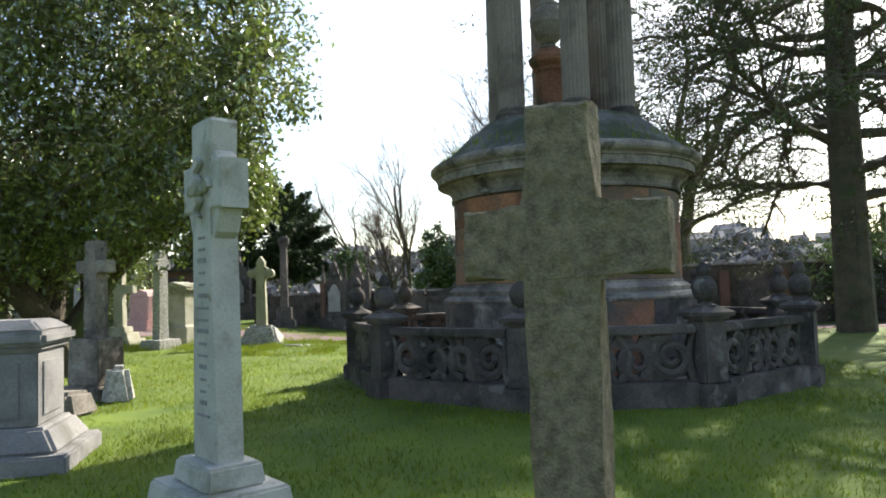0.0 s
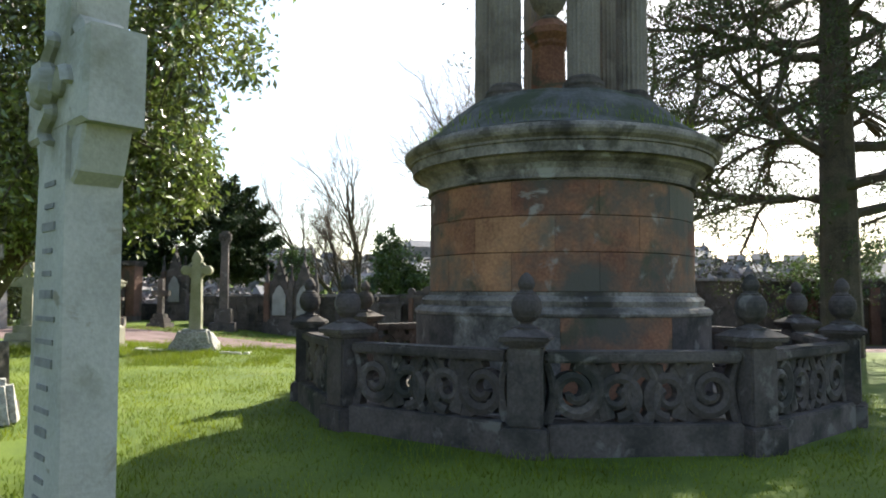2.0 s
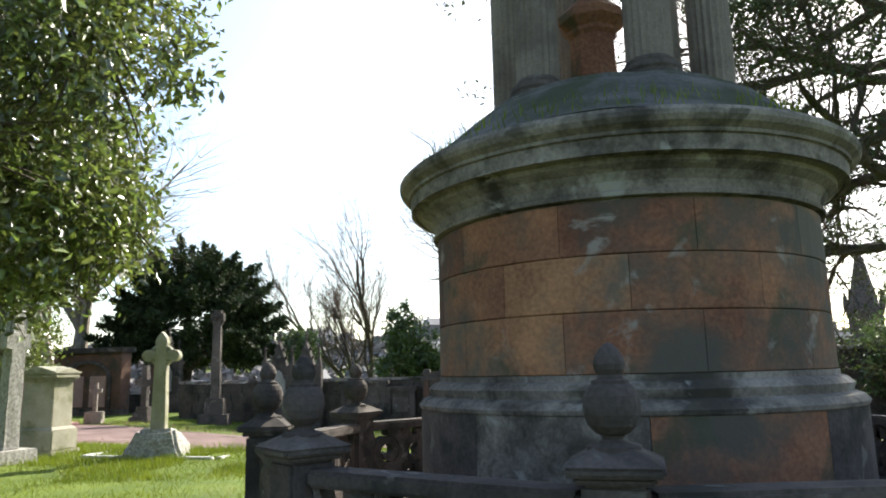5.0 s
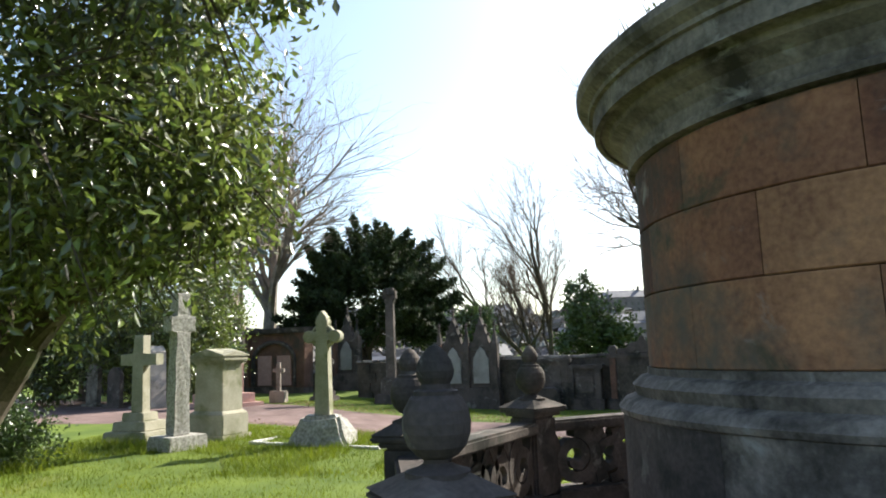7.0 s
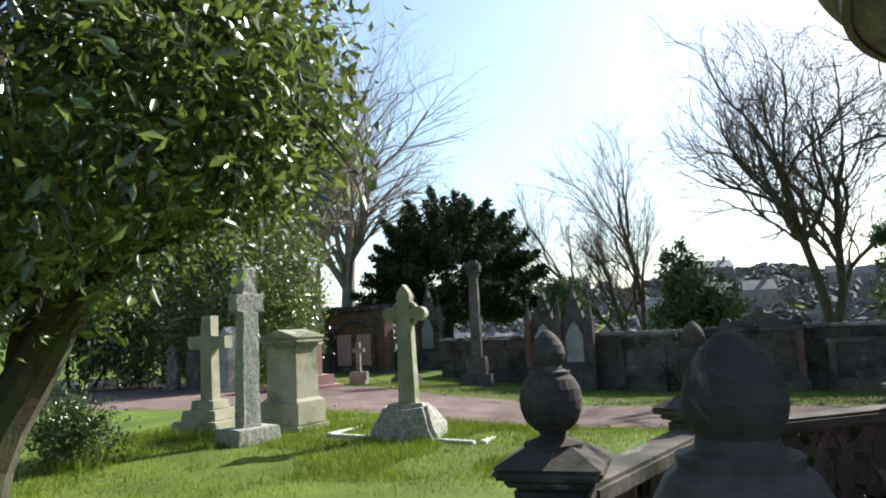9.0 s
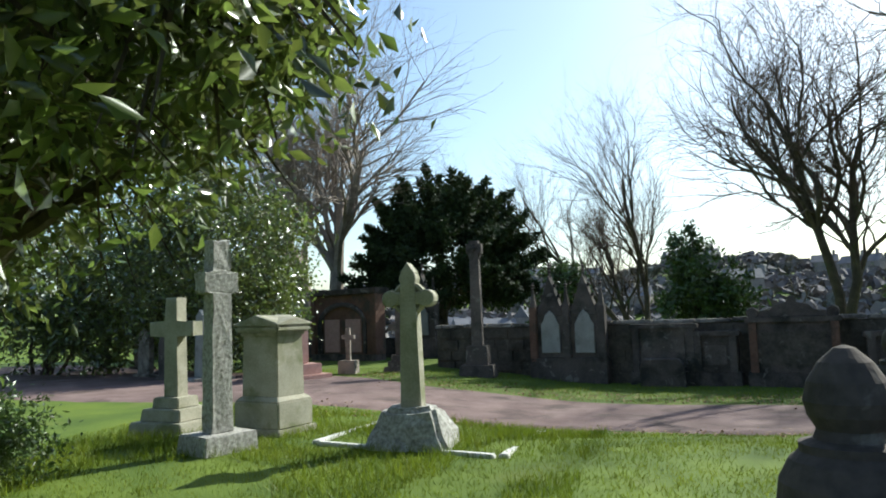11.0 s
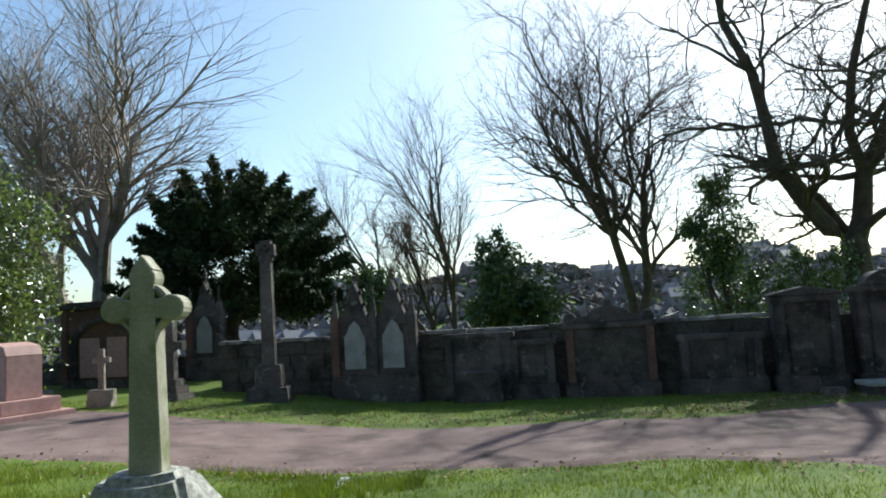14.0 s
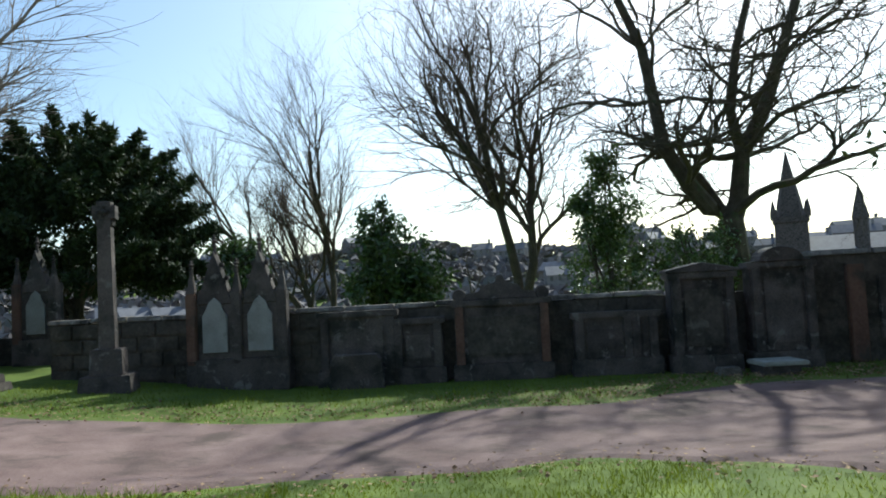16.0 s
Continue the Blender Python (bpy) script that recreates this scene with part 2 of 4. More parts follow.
def rough(bm, amount, scale=3.0, seed=0):
    for v in bm.verts:
        n = noise.noise_vector(v.co * scale + Vector((seed * 7.3, 0, 0)))
        v.co += n * amount
    return bm


# ---------------------------------------------------------------- ground, path
def axis(lo, hi, fine_lo, fine_hi, step):
    out, v, s = [], fine_lo, step
    while v < fine_hi:
        out.append(v)
        v += step
    s = step
    while v < hi:
        out.append(v)
        s *= 1.25
        v += min(s, 40)
    out.append(hi)
    v, s, left = fine_lo, step, []
    while v > lo:
        s *= 1.25
        v -= min(s, 40)
        left.append(v)
    return left[::-1] + out


XS, YS = axis(-900, 900, -16, 12, 0.5), axis(-500, 1100, 0, 36, 0.5)
verts = [(x, y, gz(x, y) + 0.025 * noise.noise(Vector((x * 0.9, y * 0.9, 0)))) for y in YS for x in XS]
W = len(XS)
faces = [(j * W + i, j * W + i + 1, (j + 1) * W + i + 1, (j + 1) * W + i) for j in range(len(YS) - 1) for i in range(W - 1)]
ground = tagged(part("ground", (verts, faces), M_GRASS), "mown green cemetery lawn with darker worn patches", "grass", kind="structure")
for p in ground.data.polygons:
    p.use_smooth = True


def near_edge(x):
    return 20.25 + (0.03 * (x + 2) ** 2 * 0.6 if x < -2 else -0.06 * (x + 2)) - (0.0 if x > -8 else 0.35 * (-8 - x)) + 0.10 * math.sin(x * 1.7) - 2.3 * sm((x - 0.3) / 2.6)


def far_edge(x):
    return 24.2 - 0.10 * (x + 2) + (0.33 * (-6 - x) if x < -6 else 0) + 0.10 * math.sin(x * 1.3 + 1) + 1.0 * sm((x - 1.5) / 3.5)


pv, pf, cols = [], [], 12
px = np.arange(-26, 20, 0.3)
for x in px:
    a, b = near_edge(x), far_edge(x)
    for k in range(cols + 1):
        y = a + (b - a) * k / cols
        edge = 0.0 if k in (0, cols) else 1.0
        pv.append((x, y, gz(x, y) - 0.03 + 0.064 * edge + 0.012 * noise.noise(Vector((x, y, 3)))))
for i in range(len(px) - 1):
    for k in range(cols):
        a = i * (cols + 1) + k
        pf.append((a, a + cols + 1, a + cols + 2, a + 1))
tagged(part("path", (pv, pf), M_PATH), "reddish worn tarmac cemetery path between lawns", "path", kind="structure")


# ---------------------------------------------------------------- round monument
MX, MY, RD, RC, RP = 1.865, 10.63, 1.685, 2.03, 1.863
mon = thing("monument", pose(MX, MY, 0.06), "round sandstone monument with fluted columns above a banded drum", "monument")
core = part("core", lathe([(RD - 0.12, 0), (RD - 0.12, 3.0)], 48), M_DARK, mon)


def wedge(r0, r1, a0, a1, z0, z1, seg=6, gap=0.0025, ch=0.007):
    """A curved ashlar block."""
    bm = bmesh.new()
    rows = []
    for i in range(seg + 1):
        t = i / seg
        a = a0 + gap / r1 + (a1 - a0 - 2 * gap / r1) * t
        c, s = math.cos(a), math.sin(a)
        rr = r1 - (ch if i in (0, seg) else 0)
        rows.append([bm.verts.new((r * c, r * s, z)) for r, z in ((r0, z0 + gap), (rr - ch, z0 + gap), (rr, z0 + gap + ch), (rr, z1 - gap - ch), (rr - ch, z1 - gap), (r0, z1 - gap))])
    for a, b in zip(rows, rows[1:]):
        for i in range(6):
            j = (i + 1) % 6
            bm.faces.new((a[i], b[i], b[j], a[j]))
    bm.faces.new(rows[0])
    bm.faces.new(rows[-1][::-1])
    return bm


drum = part("drum", lathe([(RD - 0.1, 1.4), (RD - 0.1, 2.62)], 48), M_DARK, mon)
for c, (z0, z1) in enumerate(((1.40, 1.83), (1.83, 2.23), (2.23, 2.62))):
    for i in range(11):
        a0 = 2 * math.pi * (i + 0.5 * (c % 2) + 0.27) / 11
        part("stone_block", wedge(RD - 0.12, RD, a0, a0 + 2 * math.pi / 11, z0, z1), M_RED, drum)
plinth = part("plinth", lathe([(RP + 0.0, 0), (RP + 0.0, 0.1), (RP - 0.06, 0.12), (RP - 0.06, 1.0)], 48), M_DARK, mon)
for i in range(9):
    a0 = 2 * math.pi * (i + 0.4) / 9
    part("stone_block", wedge(RP - 0.1, RP, a0, a0 + 2 * math.pi / 9, 0.12, 1.14, 8), M_RED if i == 6 else M_DARK if i % 3 == 1 else M_GREY, plinth)
part("base_moulding", lathe([(RP - 0.05, 1.10), (RP + 0.012, 1.14), (RP + 0.02, 1.17), (RP - 0.02, 1.215), (RP - 0.09, 1.24), (RP - 0.07, 1.30), (RP - 0.12, 1.345), (RD + 0.01, 1.36), (RD + 0.01, 1.40)], 72), M_GREY, mon)
part("frieze", lathe([(RD - 0.03, 2.60), (RD - 0.03, 2.632), (RD + 0.035, 2.636), (RD + 0.04, 2.665), (RD + 0.02, 2.68), (RD + 0.03, 2.74), (RD + 0.07, 2.80), (RD + 0.14, 2.845), (RD + 0.15, 2.88)], 96), M_GREY, mon)
part("cornice", lathe([(RD + 0.10, 2.862), (RC - 0.14, 2.905), (RC - 0.14, 2.885), (RC - 0.105, 2.885), (RC - 0.10, 3.0), (RC - 0.075, 3.005), (RC - 0.07, 3.03), (RC - 0.02, 3.065), (RC, 3.10), (RC, 3.135), (RC - 0.03, 3.14), (RC - 0.05, 3.18), (RC - 0.16, 3.22)], 96), M_GREY, mon)
sl = lathe([(RC - 0.1, 3.2), (RC - 0.18, 3.25), (RC - 0.40, 3.42), (RC - 0.52, 3.54), (RC - 0.64, 3.64), (1.28, 3.71), (1.26, 3.75)], 60)
part("sloping_top", rough(sl, 0.02, 4), M_MOSS, mon, "dark mossy sloping stone top")
for k in range(6):
    a = radians(-86 + 60 * k)
    cx, cy = 0.96 * math.cos(a), 0.96 * math.sin(a)
    col = part("column", lathe([(0.195, 3.95), (0.193, 5.5), (0.183, 6.8), (0.17, 8.0)], 40, cx, cy, None, 0.016), M_COLUMN, mon)
    part("column_base", lathe([(0.27, 3.70), (0.27, 3.80), (0.235, 3.81), (0.25, 3.84), (0.245, 3.88), (0.205, 3.89), (0.21, 3.92), (0.185, 3.95)], 32, cx, cy), M_DARK, col)
part("entablature", lathe([(1.3, 8.0), (1.32, 8.35), (1.45, 8.45), (1.45, 8.6), (0.6, 8.9)], 48), M_GREY, mon)
ped = part("pedestal", lathe([(0.30, 3.7), (0.30, 4.0), (0.24, 4.05), (0.22, 4.62), (0.25, 4.66), (0.25, 4.70), (0.33, 4.78), (0.33, 4.86), (0.2, 4.99)], 8, -0.12, 0), M_RED, mon)
part("urn", lathe([(0.12, 4.98), (0.16, 5.03), (0.09, 5.08), (0.2, 5.2), (0.29, 5.4), (0.28, 5.55), (0.2, 5.66), (0.2, 5.7), (0.1, 5.8), (0.02, 5.9)], 28, -0.12, 0), M_GREY, ped)

# tufts of grass on the cornice
tv, tf = [], []
rng = np.random.default_rng(5)
for i in range(520):
    a, r = rng.uniform(0, 6.28), rng.uniform(1.6, RC - 0.12)
    zt = 3.22 + (RC - 0.12 - r) * 0.75
    x, y, h = r * math.cos(a), r * math.sin(a), rng.uniform(0.03, 0.12)
    dx, dy = rng.normal(0, 0.03, 2)
    n = len(tv)
    tv += [(x - 0.006, y, zt - 0.03), (x + 0.006, y, zt - 0.03), (x + dx, y + dy, zt + h)]
    tf.append((n, n + 1, n + 2))
tagged(part("grass_tufts", (tv, tf), M_BLADE, mon, "green grass tufts growing on the ledge"), kind="stuff")

# ---------------------------------------------------------------- pierced balustrade
NP, RB = 10, 3.22
bal = thing("balustrade", pose(MX, MY, 0.02), "ten-sided carved stone balustrade with urn-topped posts", "balustrade")
side = 2 * RB * math.sin(math.pi / NP)


def post_mesh():
    bm = box(0, 0, 0.0, 0.40, 0.40, 0.30, 0.015)
    box(0, 0, 0.30, 0.30, 0.30, 0.68, 0.02, bm)
    return bm


def cap_mesh():
    bm = box(0, 0, 0.98, 0.36, 0.36, 0.035, 0.012)
    box(0, 0, 1.015, 0.44, 0.44, 0.045, 0.015, bm)
    box(0, 0, 1.06, 0.44, 0.44, 0.07, 0.0, bm, (0.42, 0.42))
    return bm


URN = [(0.125, 1.115), (0.125, 1.135), (0.075, 1.15), (0.052, 1.165), (0.056, 1.18), (0.08, 1.192), (0.112, 1.225), (0.13, 1.275), (0.133, 1.315), (0.126, 1.36), (0.105, 1.40),
       (0.088, 1.415), (0.088, 1.43), (0.062, 1.437), (0.056, 1.455), (0.07, 1.48), (0.075, 1.505), (0.066, 1.54), (0.045, 1.575), (0.018, 1.60), (0.004, 1.605)]


def spiral(cx, cz, r0, turns, a0, sgn, n=30):
    return [(cx + r0 * (1 - 0.78 * i / n) * math.cos(a0 + sgn * turns * 6.283 * i / n), cz + r0 * (1 - 0.78 * i / n) * math.sin(a0 + sgn * turns * 6.283 * i / n)) for i in range(n + 1)]


def scroll(pts, w, d):
    bm = bmesh.new()
    ribbon(pts, w, d, bm)
    return bm


H = side / 2 - 0.15
T9 = np.linspace(0, 1, 9)


def leaf_curl(s, x, z, lean):
    """A lobed acanthus leaf that fills the space between two scrolls."""
    out = [(0, -0.15), (0.07, -0.12), (0.05, -0.05), (0.11, -0.03), (0.07, 0.04), (0.10, 0.08), (0.03, 0.16), (-0.04, 0.11), (-0.09, 0.09), (-0.06, 0.02), (-0.10, -0.04), (-0.05, -0.08)]
    c, n = math.cos(lean), math.sin(lean)
    return extrude([(x + s * (px * c - pz * n), z + px * n + pz * c) for px, pz in out], 0.09, 0, 0.015)


SCROLLS = []
for sg in (-1, 1):
    SCROLLS += [scroll(spiral(sg * (H - 0.25), 0.59, 0.235, 1.7, math.pi / 2, sg), 0.115, 0.13),
                scroll(spiral(sg * 0.22, 0.56, 0.20, 1.4, -math.pi / 2, -sg), 0.10, 0.12),
                scroll([(sg * (H - 0.54 + 0.16 * t), 0.36 + 0.46 * math.sin(t * 1.45)) for t in T9], 0.13, 0.11),
                scroll([(sg * (H - 0.01 - 0.06 * math.sin(3.14 * t)), 0.32 + 0.52 * t) for t in T9], 0.09, 0.12),
                scroll([(sg * (0.02 + 0.12 * math.sin(3.14 * t)), 0.32 + 0.52 * t) for t in T9], 0.09, 0.12),
                scroll([(sg * (0.28 + 0.17 * t), 0.84 - 0.32 * t * t) for t in T9], 0.12, 0.11),
                leaf_curl(sg, sg * (H - 0.50), 0.70, 0.4), leaf_curl(sg, sg * (H - 0.40), 0.42, -1.2), leaf_curl(sg, sg * 0.10, 0.74, 1.0)]


proto = {}
for k in range(NP):
    a = radians(-37.3) - k * 2 * math.pi / NP
    b = a - math.pi / NP
    items = [("post", post_mesh, M_DARK, RB, a), ("base_course", lambda: box(0, 0, 0.0, side - 0.30, 0.32, 0.33, 0.015), M_DARK, RB * math.cos(math.pi / NP), b),
             ("rail", lambda: box(0, 0, 0.835, side - 0.28, 0.24, 0.10, 0.02), M_DARK, RB * math.cos(math.pi / NP), b)]
    items += [("scroll", lambda q=q: q, M_DARK, RB * math.cos(math.pi / NP), b) for q in SCROLLS]
    for idx, (name, make, m, r, ang) in enumerate(items):
        key = (name, idx)
        if key not in proto:
            ob = part(name, make(), m, bal)
            proto[key] = ob.data
        else:
            ob = new(name, proto[key])
            ob.parent = bal
        ob.matrix_local = pose(r * math.cos(ang), r * math.sin(ang), 0, 0, 0, math.degrees(ang) + 90)
        if name == "post":
            for sub, mk, mm in (("cap", cap_mesh, M_DARK), ("urn", lambda: lathe(URN, 24), M_DARK)):
                if sub not in proto:
                    o2 = part(sub, mk(), mm, ob)
                    proto[sub] = o2.data
                else:
                    o2 = new(sub, proto[sub])
                    o2.parent = ob
paving = tagged(part("pavement", lathe([(RB - 0.2, -0.1), (RB - 0.2, 0.14), (RP - 0.1, 0.16)], 40, MX, MY), M_GREY), "pale dusty stone paving inside the balustrade", "paving", kind="structure")


# ---------------------------------------------------------------- gravestones
def cross_outline(w, h, span, az, ah, taper=1.0):
    """Latin cross: stem width w, height h, arm span, arm underside az, arm height ah."""
    a, b, s = w / 2, w / 2 * taper, span / 2
    return [(-a, 0), (a, 0), (b, az), (s, az), (s, az + ah), (b, az + ah), (b * 0.97, h), (-b * 0.97, h), (-b, az + ah), (-s, az + ah), (-s, az), (-b, az)]


def latin_cross(name, m, label, w, h, span, az, ah, d, material, steps, taper=0.92, jag=0.0, group=""):
    t = thing(name, m, label, "gravestone", group)
    z = 0.0
    for sx, sy, sz in steps:
        part("base", rough(box(0, 0, z, sx, sy, sz, 0.015, None, (0.94, 0.94)), jag, 4), material, t)
        z += sz - 0.002
    bm = extrude([(x, zz + z) for x, zz in cross_outline(w, h - z, span, az - z, ah, taper)], d, 0, 0.012)
    if jag:
        bmesh.ops.subdivide_edges(bm, edges=bm.edges, cuts=7, use_grid_fill=True)
        rough(rough(bm, jag, 6), jag * 0.8, 19, 3)
    part("shaft", bm, material, t)
    return t


# rough lichen-covered cross that stands close to the start of the walk
latin_cross("gravestone_cross", pose(0.26, 2.0, gz(0.26, 2) - 0.03, 0, 0, -25.7), "lichen-mottled rough granite cross standing on the grass",
            0.205, 1.90, 0.60, 1.40, 0.205, 0.13, M_LICHEN, [(0.5, 0.36, 0.12)], 0.96, 0.009)


def celtic_cross(name, m, label, material, w, h, d, ring, steps, lettering=False, cz=None):
    t = thing(name, m, label, "gravestone")
    z = 0.0
    for sx, sy, sz in steps:
        part("base", box(0, 0, z, sx, sy, sz, 0.015, None, (0.93, 0.9)), material, t)
        z += sz - 0.002
    cz = cz or h - ring * 1.25
    a, s = w / 2, ring * 1.22
    n = a * 0.78
    part("shaft", extrude([(-a, z), (a, z), (n, cz - ring), (n, cz + ring * 0.9), (n * 1.12, h - 0.02), (n, h), (-n, h), (-n * 1.12, h - 0.02), (-n, cz + ring * 0.9), (-n, cz - ring)], d, 0, 0.012), material, t)
    arm = part("arm", extrude([(-s, cz - n * 1.1), (s, cz - n * 1.1), (s, cz + n * 1.1), (-s, cz + n * 1.1)], d * 1.03, 0, 0.012), material, t)
    for sg in (-1, 1):
        part("arm_bracket", extrude([(sg * n * 0.9, cz - n * 1.1 - 0.16), (sg * (n + (s - n) * 0.35), cz - n * 1.1 - 0.12), (sg * s * 0.86, cz - n * 1.1 + 0.01), (sg * n * 0.9, cz - n * 1.1 + 0.01)][::sg], d * 0.82, 0, 0.008), material, t)
    bm = bmesh.new()
    ribbon([(ring * 0.92 * math.cos(q), cz + ring * 0.92 * math.sin(q)) for q in np.linspace(0, 6.3, 41)], 0.085 * ring / 0.25, d * 0.72, bm)
    part("ring", bm, material, t)
    part("boss", lathe([(0.055, 0), (0.06, 0.02), (0.045, 0.05), (0.01, 0.065)], 16), material, t).matrix_local = pose(0, -d / 2, cz, 90)
    for q in range(4):
        bm = bmesh.new()
        ca, sa = math.cos(q * 1.571), math.sin(q * 1.571)
        ribbon([(x * ca * 0.62 * ring + sa * 0.03 * math.sin(8 * x), cz + x * sa * 0.62 * ring + ca * 0.03 * math.sin(8 * x)) for x in np.linspace(0.35, 1.25, 14)], 0.03, 0.03, bm)
        part("carving", bm, material, t).matrix_local = pose(0, -d / 2, 0)
    if lettering:
        r = random.Random(4)
        zz, i = cz - ring * 1.35, 0
        while zz > z + 0.22:
            k = w * (0.22 + 0.36 * r.random())
            part("inscription_line", box(0, -d / 2 - 0.001, zz, k, 0.006, 0.014 + 0.010 * (i % 3 == 2), 0), M_INK, t)
            zz -= 0.062
            i += 1
    return t


celtic_cross("celtic_cross", pose(-1.30, 3.72, gz(-1.2, 3.7) - 0.02, 0, 0, -50), "pale greyed stone Celtic cross with carved ring and dark inscription", M_CROSS,
             0.30, 2.30, 0.15, 0.205, [(0.92, 0.74, 0.22), (0.72, 0.54, 0.17), (0.48, 0.32, 0.12)], True, 1.94)

# chest tomb near the start
tomb = thing("chest_tomb", pose(-3.88, 5.85, gz(-3.6, 5.7) - 0.02, 0, 0, 12), "grey stone pedestal tomb with moulded cap and spreading base", "tomb")
part("base", box(0, 0, 0, 1.5, 1.1, 0.16, 0.02), M_TOMB, tomb)
part("base_moulding", box(0, 0, 0.158, 1.36, 0.98, 0.2, 0.03, None, (0.82, 0.78)), M_TOMB, tomb)
part("body", box(0, 0, 0.355, 0.98, 0.68, 0.6, 0.015), M_TOMB, tomb)
part("panel", box(0, -0.345, 0.43, 0.72, 0.02, 0.44, 0.006), M_TOMB, tomb)
part("panel", box(0.493, 0, 0.43, 0.02, 0.46, 0.44, 0.006), M_TOMB, tomb)
part("necking", box(0, 0, 0.953, 1.04, 0.74, 0.05, 0.02), M_TOMB, tomb)
part("cornice", box(0, 0, 1.0, 1.14, 0.84, 0.12, 0.035), M_TOMB, tomb)
part("lid", box(0, 0, 1.118, 1.08, 0.78, 0.09, 0.02, None, (0.8, 0.7)), M_TOMB, tomb)

# rough-based slim cross under the evergreen tree, and a fallen block before it
latin_cross("gravestone_cross", pose(-4.75, 9.5, gz(-4.7, 9.5) - 0.03, 0, 0, -22), "slim weathered stone cross on a tall rough base", 0.24, 2.15, 0.52, 1.72, 0.16, 0.2, M_GREY,
            [(0.75, 0.6, 0.22), (0.56, 0.46, 0.62)], 0.8, 0.012)
st = thing("boulder", pose(-4.30, 9.15, gz(-4.3, 9.1) - 0.04, 0, 0, 20), "rough pale rock propped against a gravestone base", "rock")
part("rock", rough(box(0, 0, 0, 0.42, 0.34, 0.5, 0.06, None, (0.5, 0.6)), 0.05, 3, 2), M_GRANITE, st)
st = thing("fallen_stone", pose(-4.55, 8.2, gz(-4.5, 8.2) - 0.03, 0, 0, -15), "low grey fallen stone block in the grass", "rock")
part("rock", rough(box(0, 0, 0, 0.75, 0.5, 0.3, 0.05, None, (0.85, 0.8)), 0.04, 3, 5), M_GREY, st)

# group of stones on the lawn before the path
latin_cross("gravestone_cross", pose(-6.67, 16.58, gz(-6.7, 16.6) - 0.02, 0, 0, 66), "tall rock-faced speckled granite cross on a low base", 0.29, 2.52, 0.46, 1.88, 0.25, 0.22, M_GRANITE,
            [(0.72, 0.62, 0.24)], 0.8, 0.014)
latin_cross("gravestone_cross", pose(-8.15, 17.75, gz(-8.1, 17.7) - 0.02, 0, 0, -6), "small plain stone cross on a stepped base", 0.25, 1.90, 0.78, 1.36, 0.2, 0.2, M_GREEN,
            [(0.95, 0.85, 0.2), (0.72, 0.62, 0.17), (0.48, 0.42, 0.15)], 0.8)
pe = thing("pedestal_tomb", pose(-6.72, 17.95, gz(-6.7, 17.9) - 0.02, 0, 0, -14), "pale greenish stone pedestal memorial with a pedimented cap", "gravestone")
part("base", box(0, 0, 0, 0.90, 0.76, 0.10, 0.015), M_GREEN, pe)
part("plinth", box(0, 0, 0.098, 0.82, 0.68, 0.36, 0.02), M_GREEN, pe)
part("plinth_slope", box(0, 0, 0.456, 0.80, 0.66, 0.06, 0.008, None, (0.84, 0.82)), M_GREEN, pe)
part("die", box(0, 0, 0.51, 0.66, 0.53, 0.82, 0.012, None, (0.95, 0.95)), M_GREEN, pe)
part("necking", box(0, 0, 1.328, 0.69, 0.56, 0.05, 0.015), M_GREEN, pe)
part("cornice", box(0, 0, 1.376, 0.80, 0.66, 0.09, 0.025), M_GREEN, pe)
part("pediment", extrude([(-0.41, 1.464), (0.41, 1.464), (0.41, 1.49), (0, 1.61), (-0.41, 1.49)], 0.67, 0, 0.012), M_GREEN, pe)
part("roof_gable", extrude([(-0.34, 1.466), (0.34, 1.466), (0.34, 1.49), (0, 1.58), (-0.34, 1.49)], 0.83, 0, 0.01), M_GREEN, pe).matrix_local = pose(0, 0, 0, 0, 0, 90)

cel = thing("celtic_cross", pose(-4.45, 17.25, gz(-4.4, 17.2) - 0.04, 0, 0, 2), "greenish weathered cross with trefoil arms on a rough boulder base", "gravestone")
bm = box(0, 0, 0, 1.05, 0.85, 0.52, 0.06, None, (0.58, 0.6))
bmesh.ops.subdivide_edges(bm, edges=bm.edges, cuts=2, use_grid_fill=True)
part("boulder_base", rough(bm, 0.055, 3.5, 1), M_GRANITE, cel, "rough-hewn boulder base")
part("shaft", extrude([(-0.13, 0.46), (0.13, 0.46), (0.10, 1.62), (0.09, 2.06), (-0.09, 2.06), (-0.10, 1.62)], 0.2, 0, 0.015), M_GREEN, cel)
part("arm", extrude([(-0.22, 1.71), (0.22, 1.71), (0.22, 1.87), (-0.22, 1.87)], 0.19, 0, 0.015), M_GREEN, cel)
for x, z in ((-0.22, 1.79), (0.22, 1.79), (0, 2.03)):
    part("lobe", extrude([(x + 0.105 * math.cos(q), z + 0.105 * math.sin(q)) for q in np.linspace(0, 6.2832, 17)[:-1]], 0.205, 0, 0.012), M_GREEN, cel)
part("cap", extrude([(-0.09, 2.1), (0.09, 2.1), (0, 2.22)], 0.2, 0, 0.01), M_GREEN, cel)
bm = bmesh.new()
ribbon([(0.18 * math.cos(q), 1.79 + 0.18 * math.sin(q)) for q in np.linspace(0, 6.3, 33)], 0.06, 0.13, bm)
part("ring", bm, M_GREEN, cel)

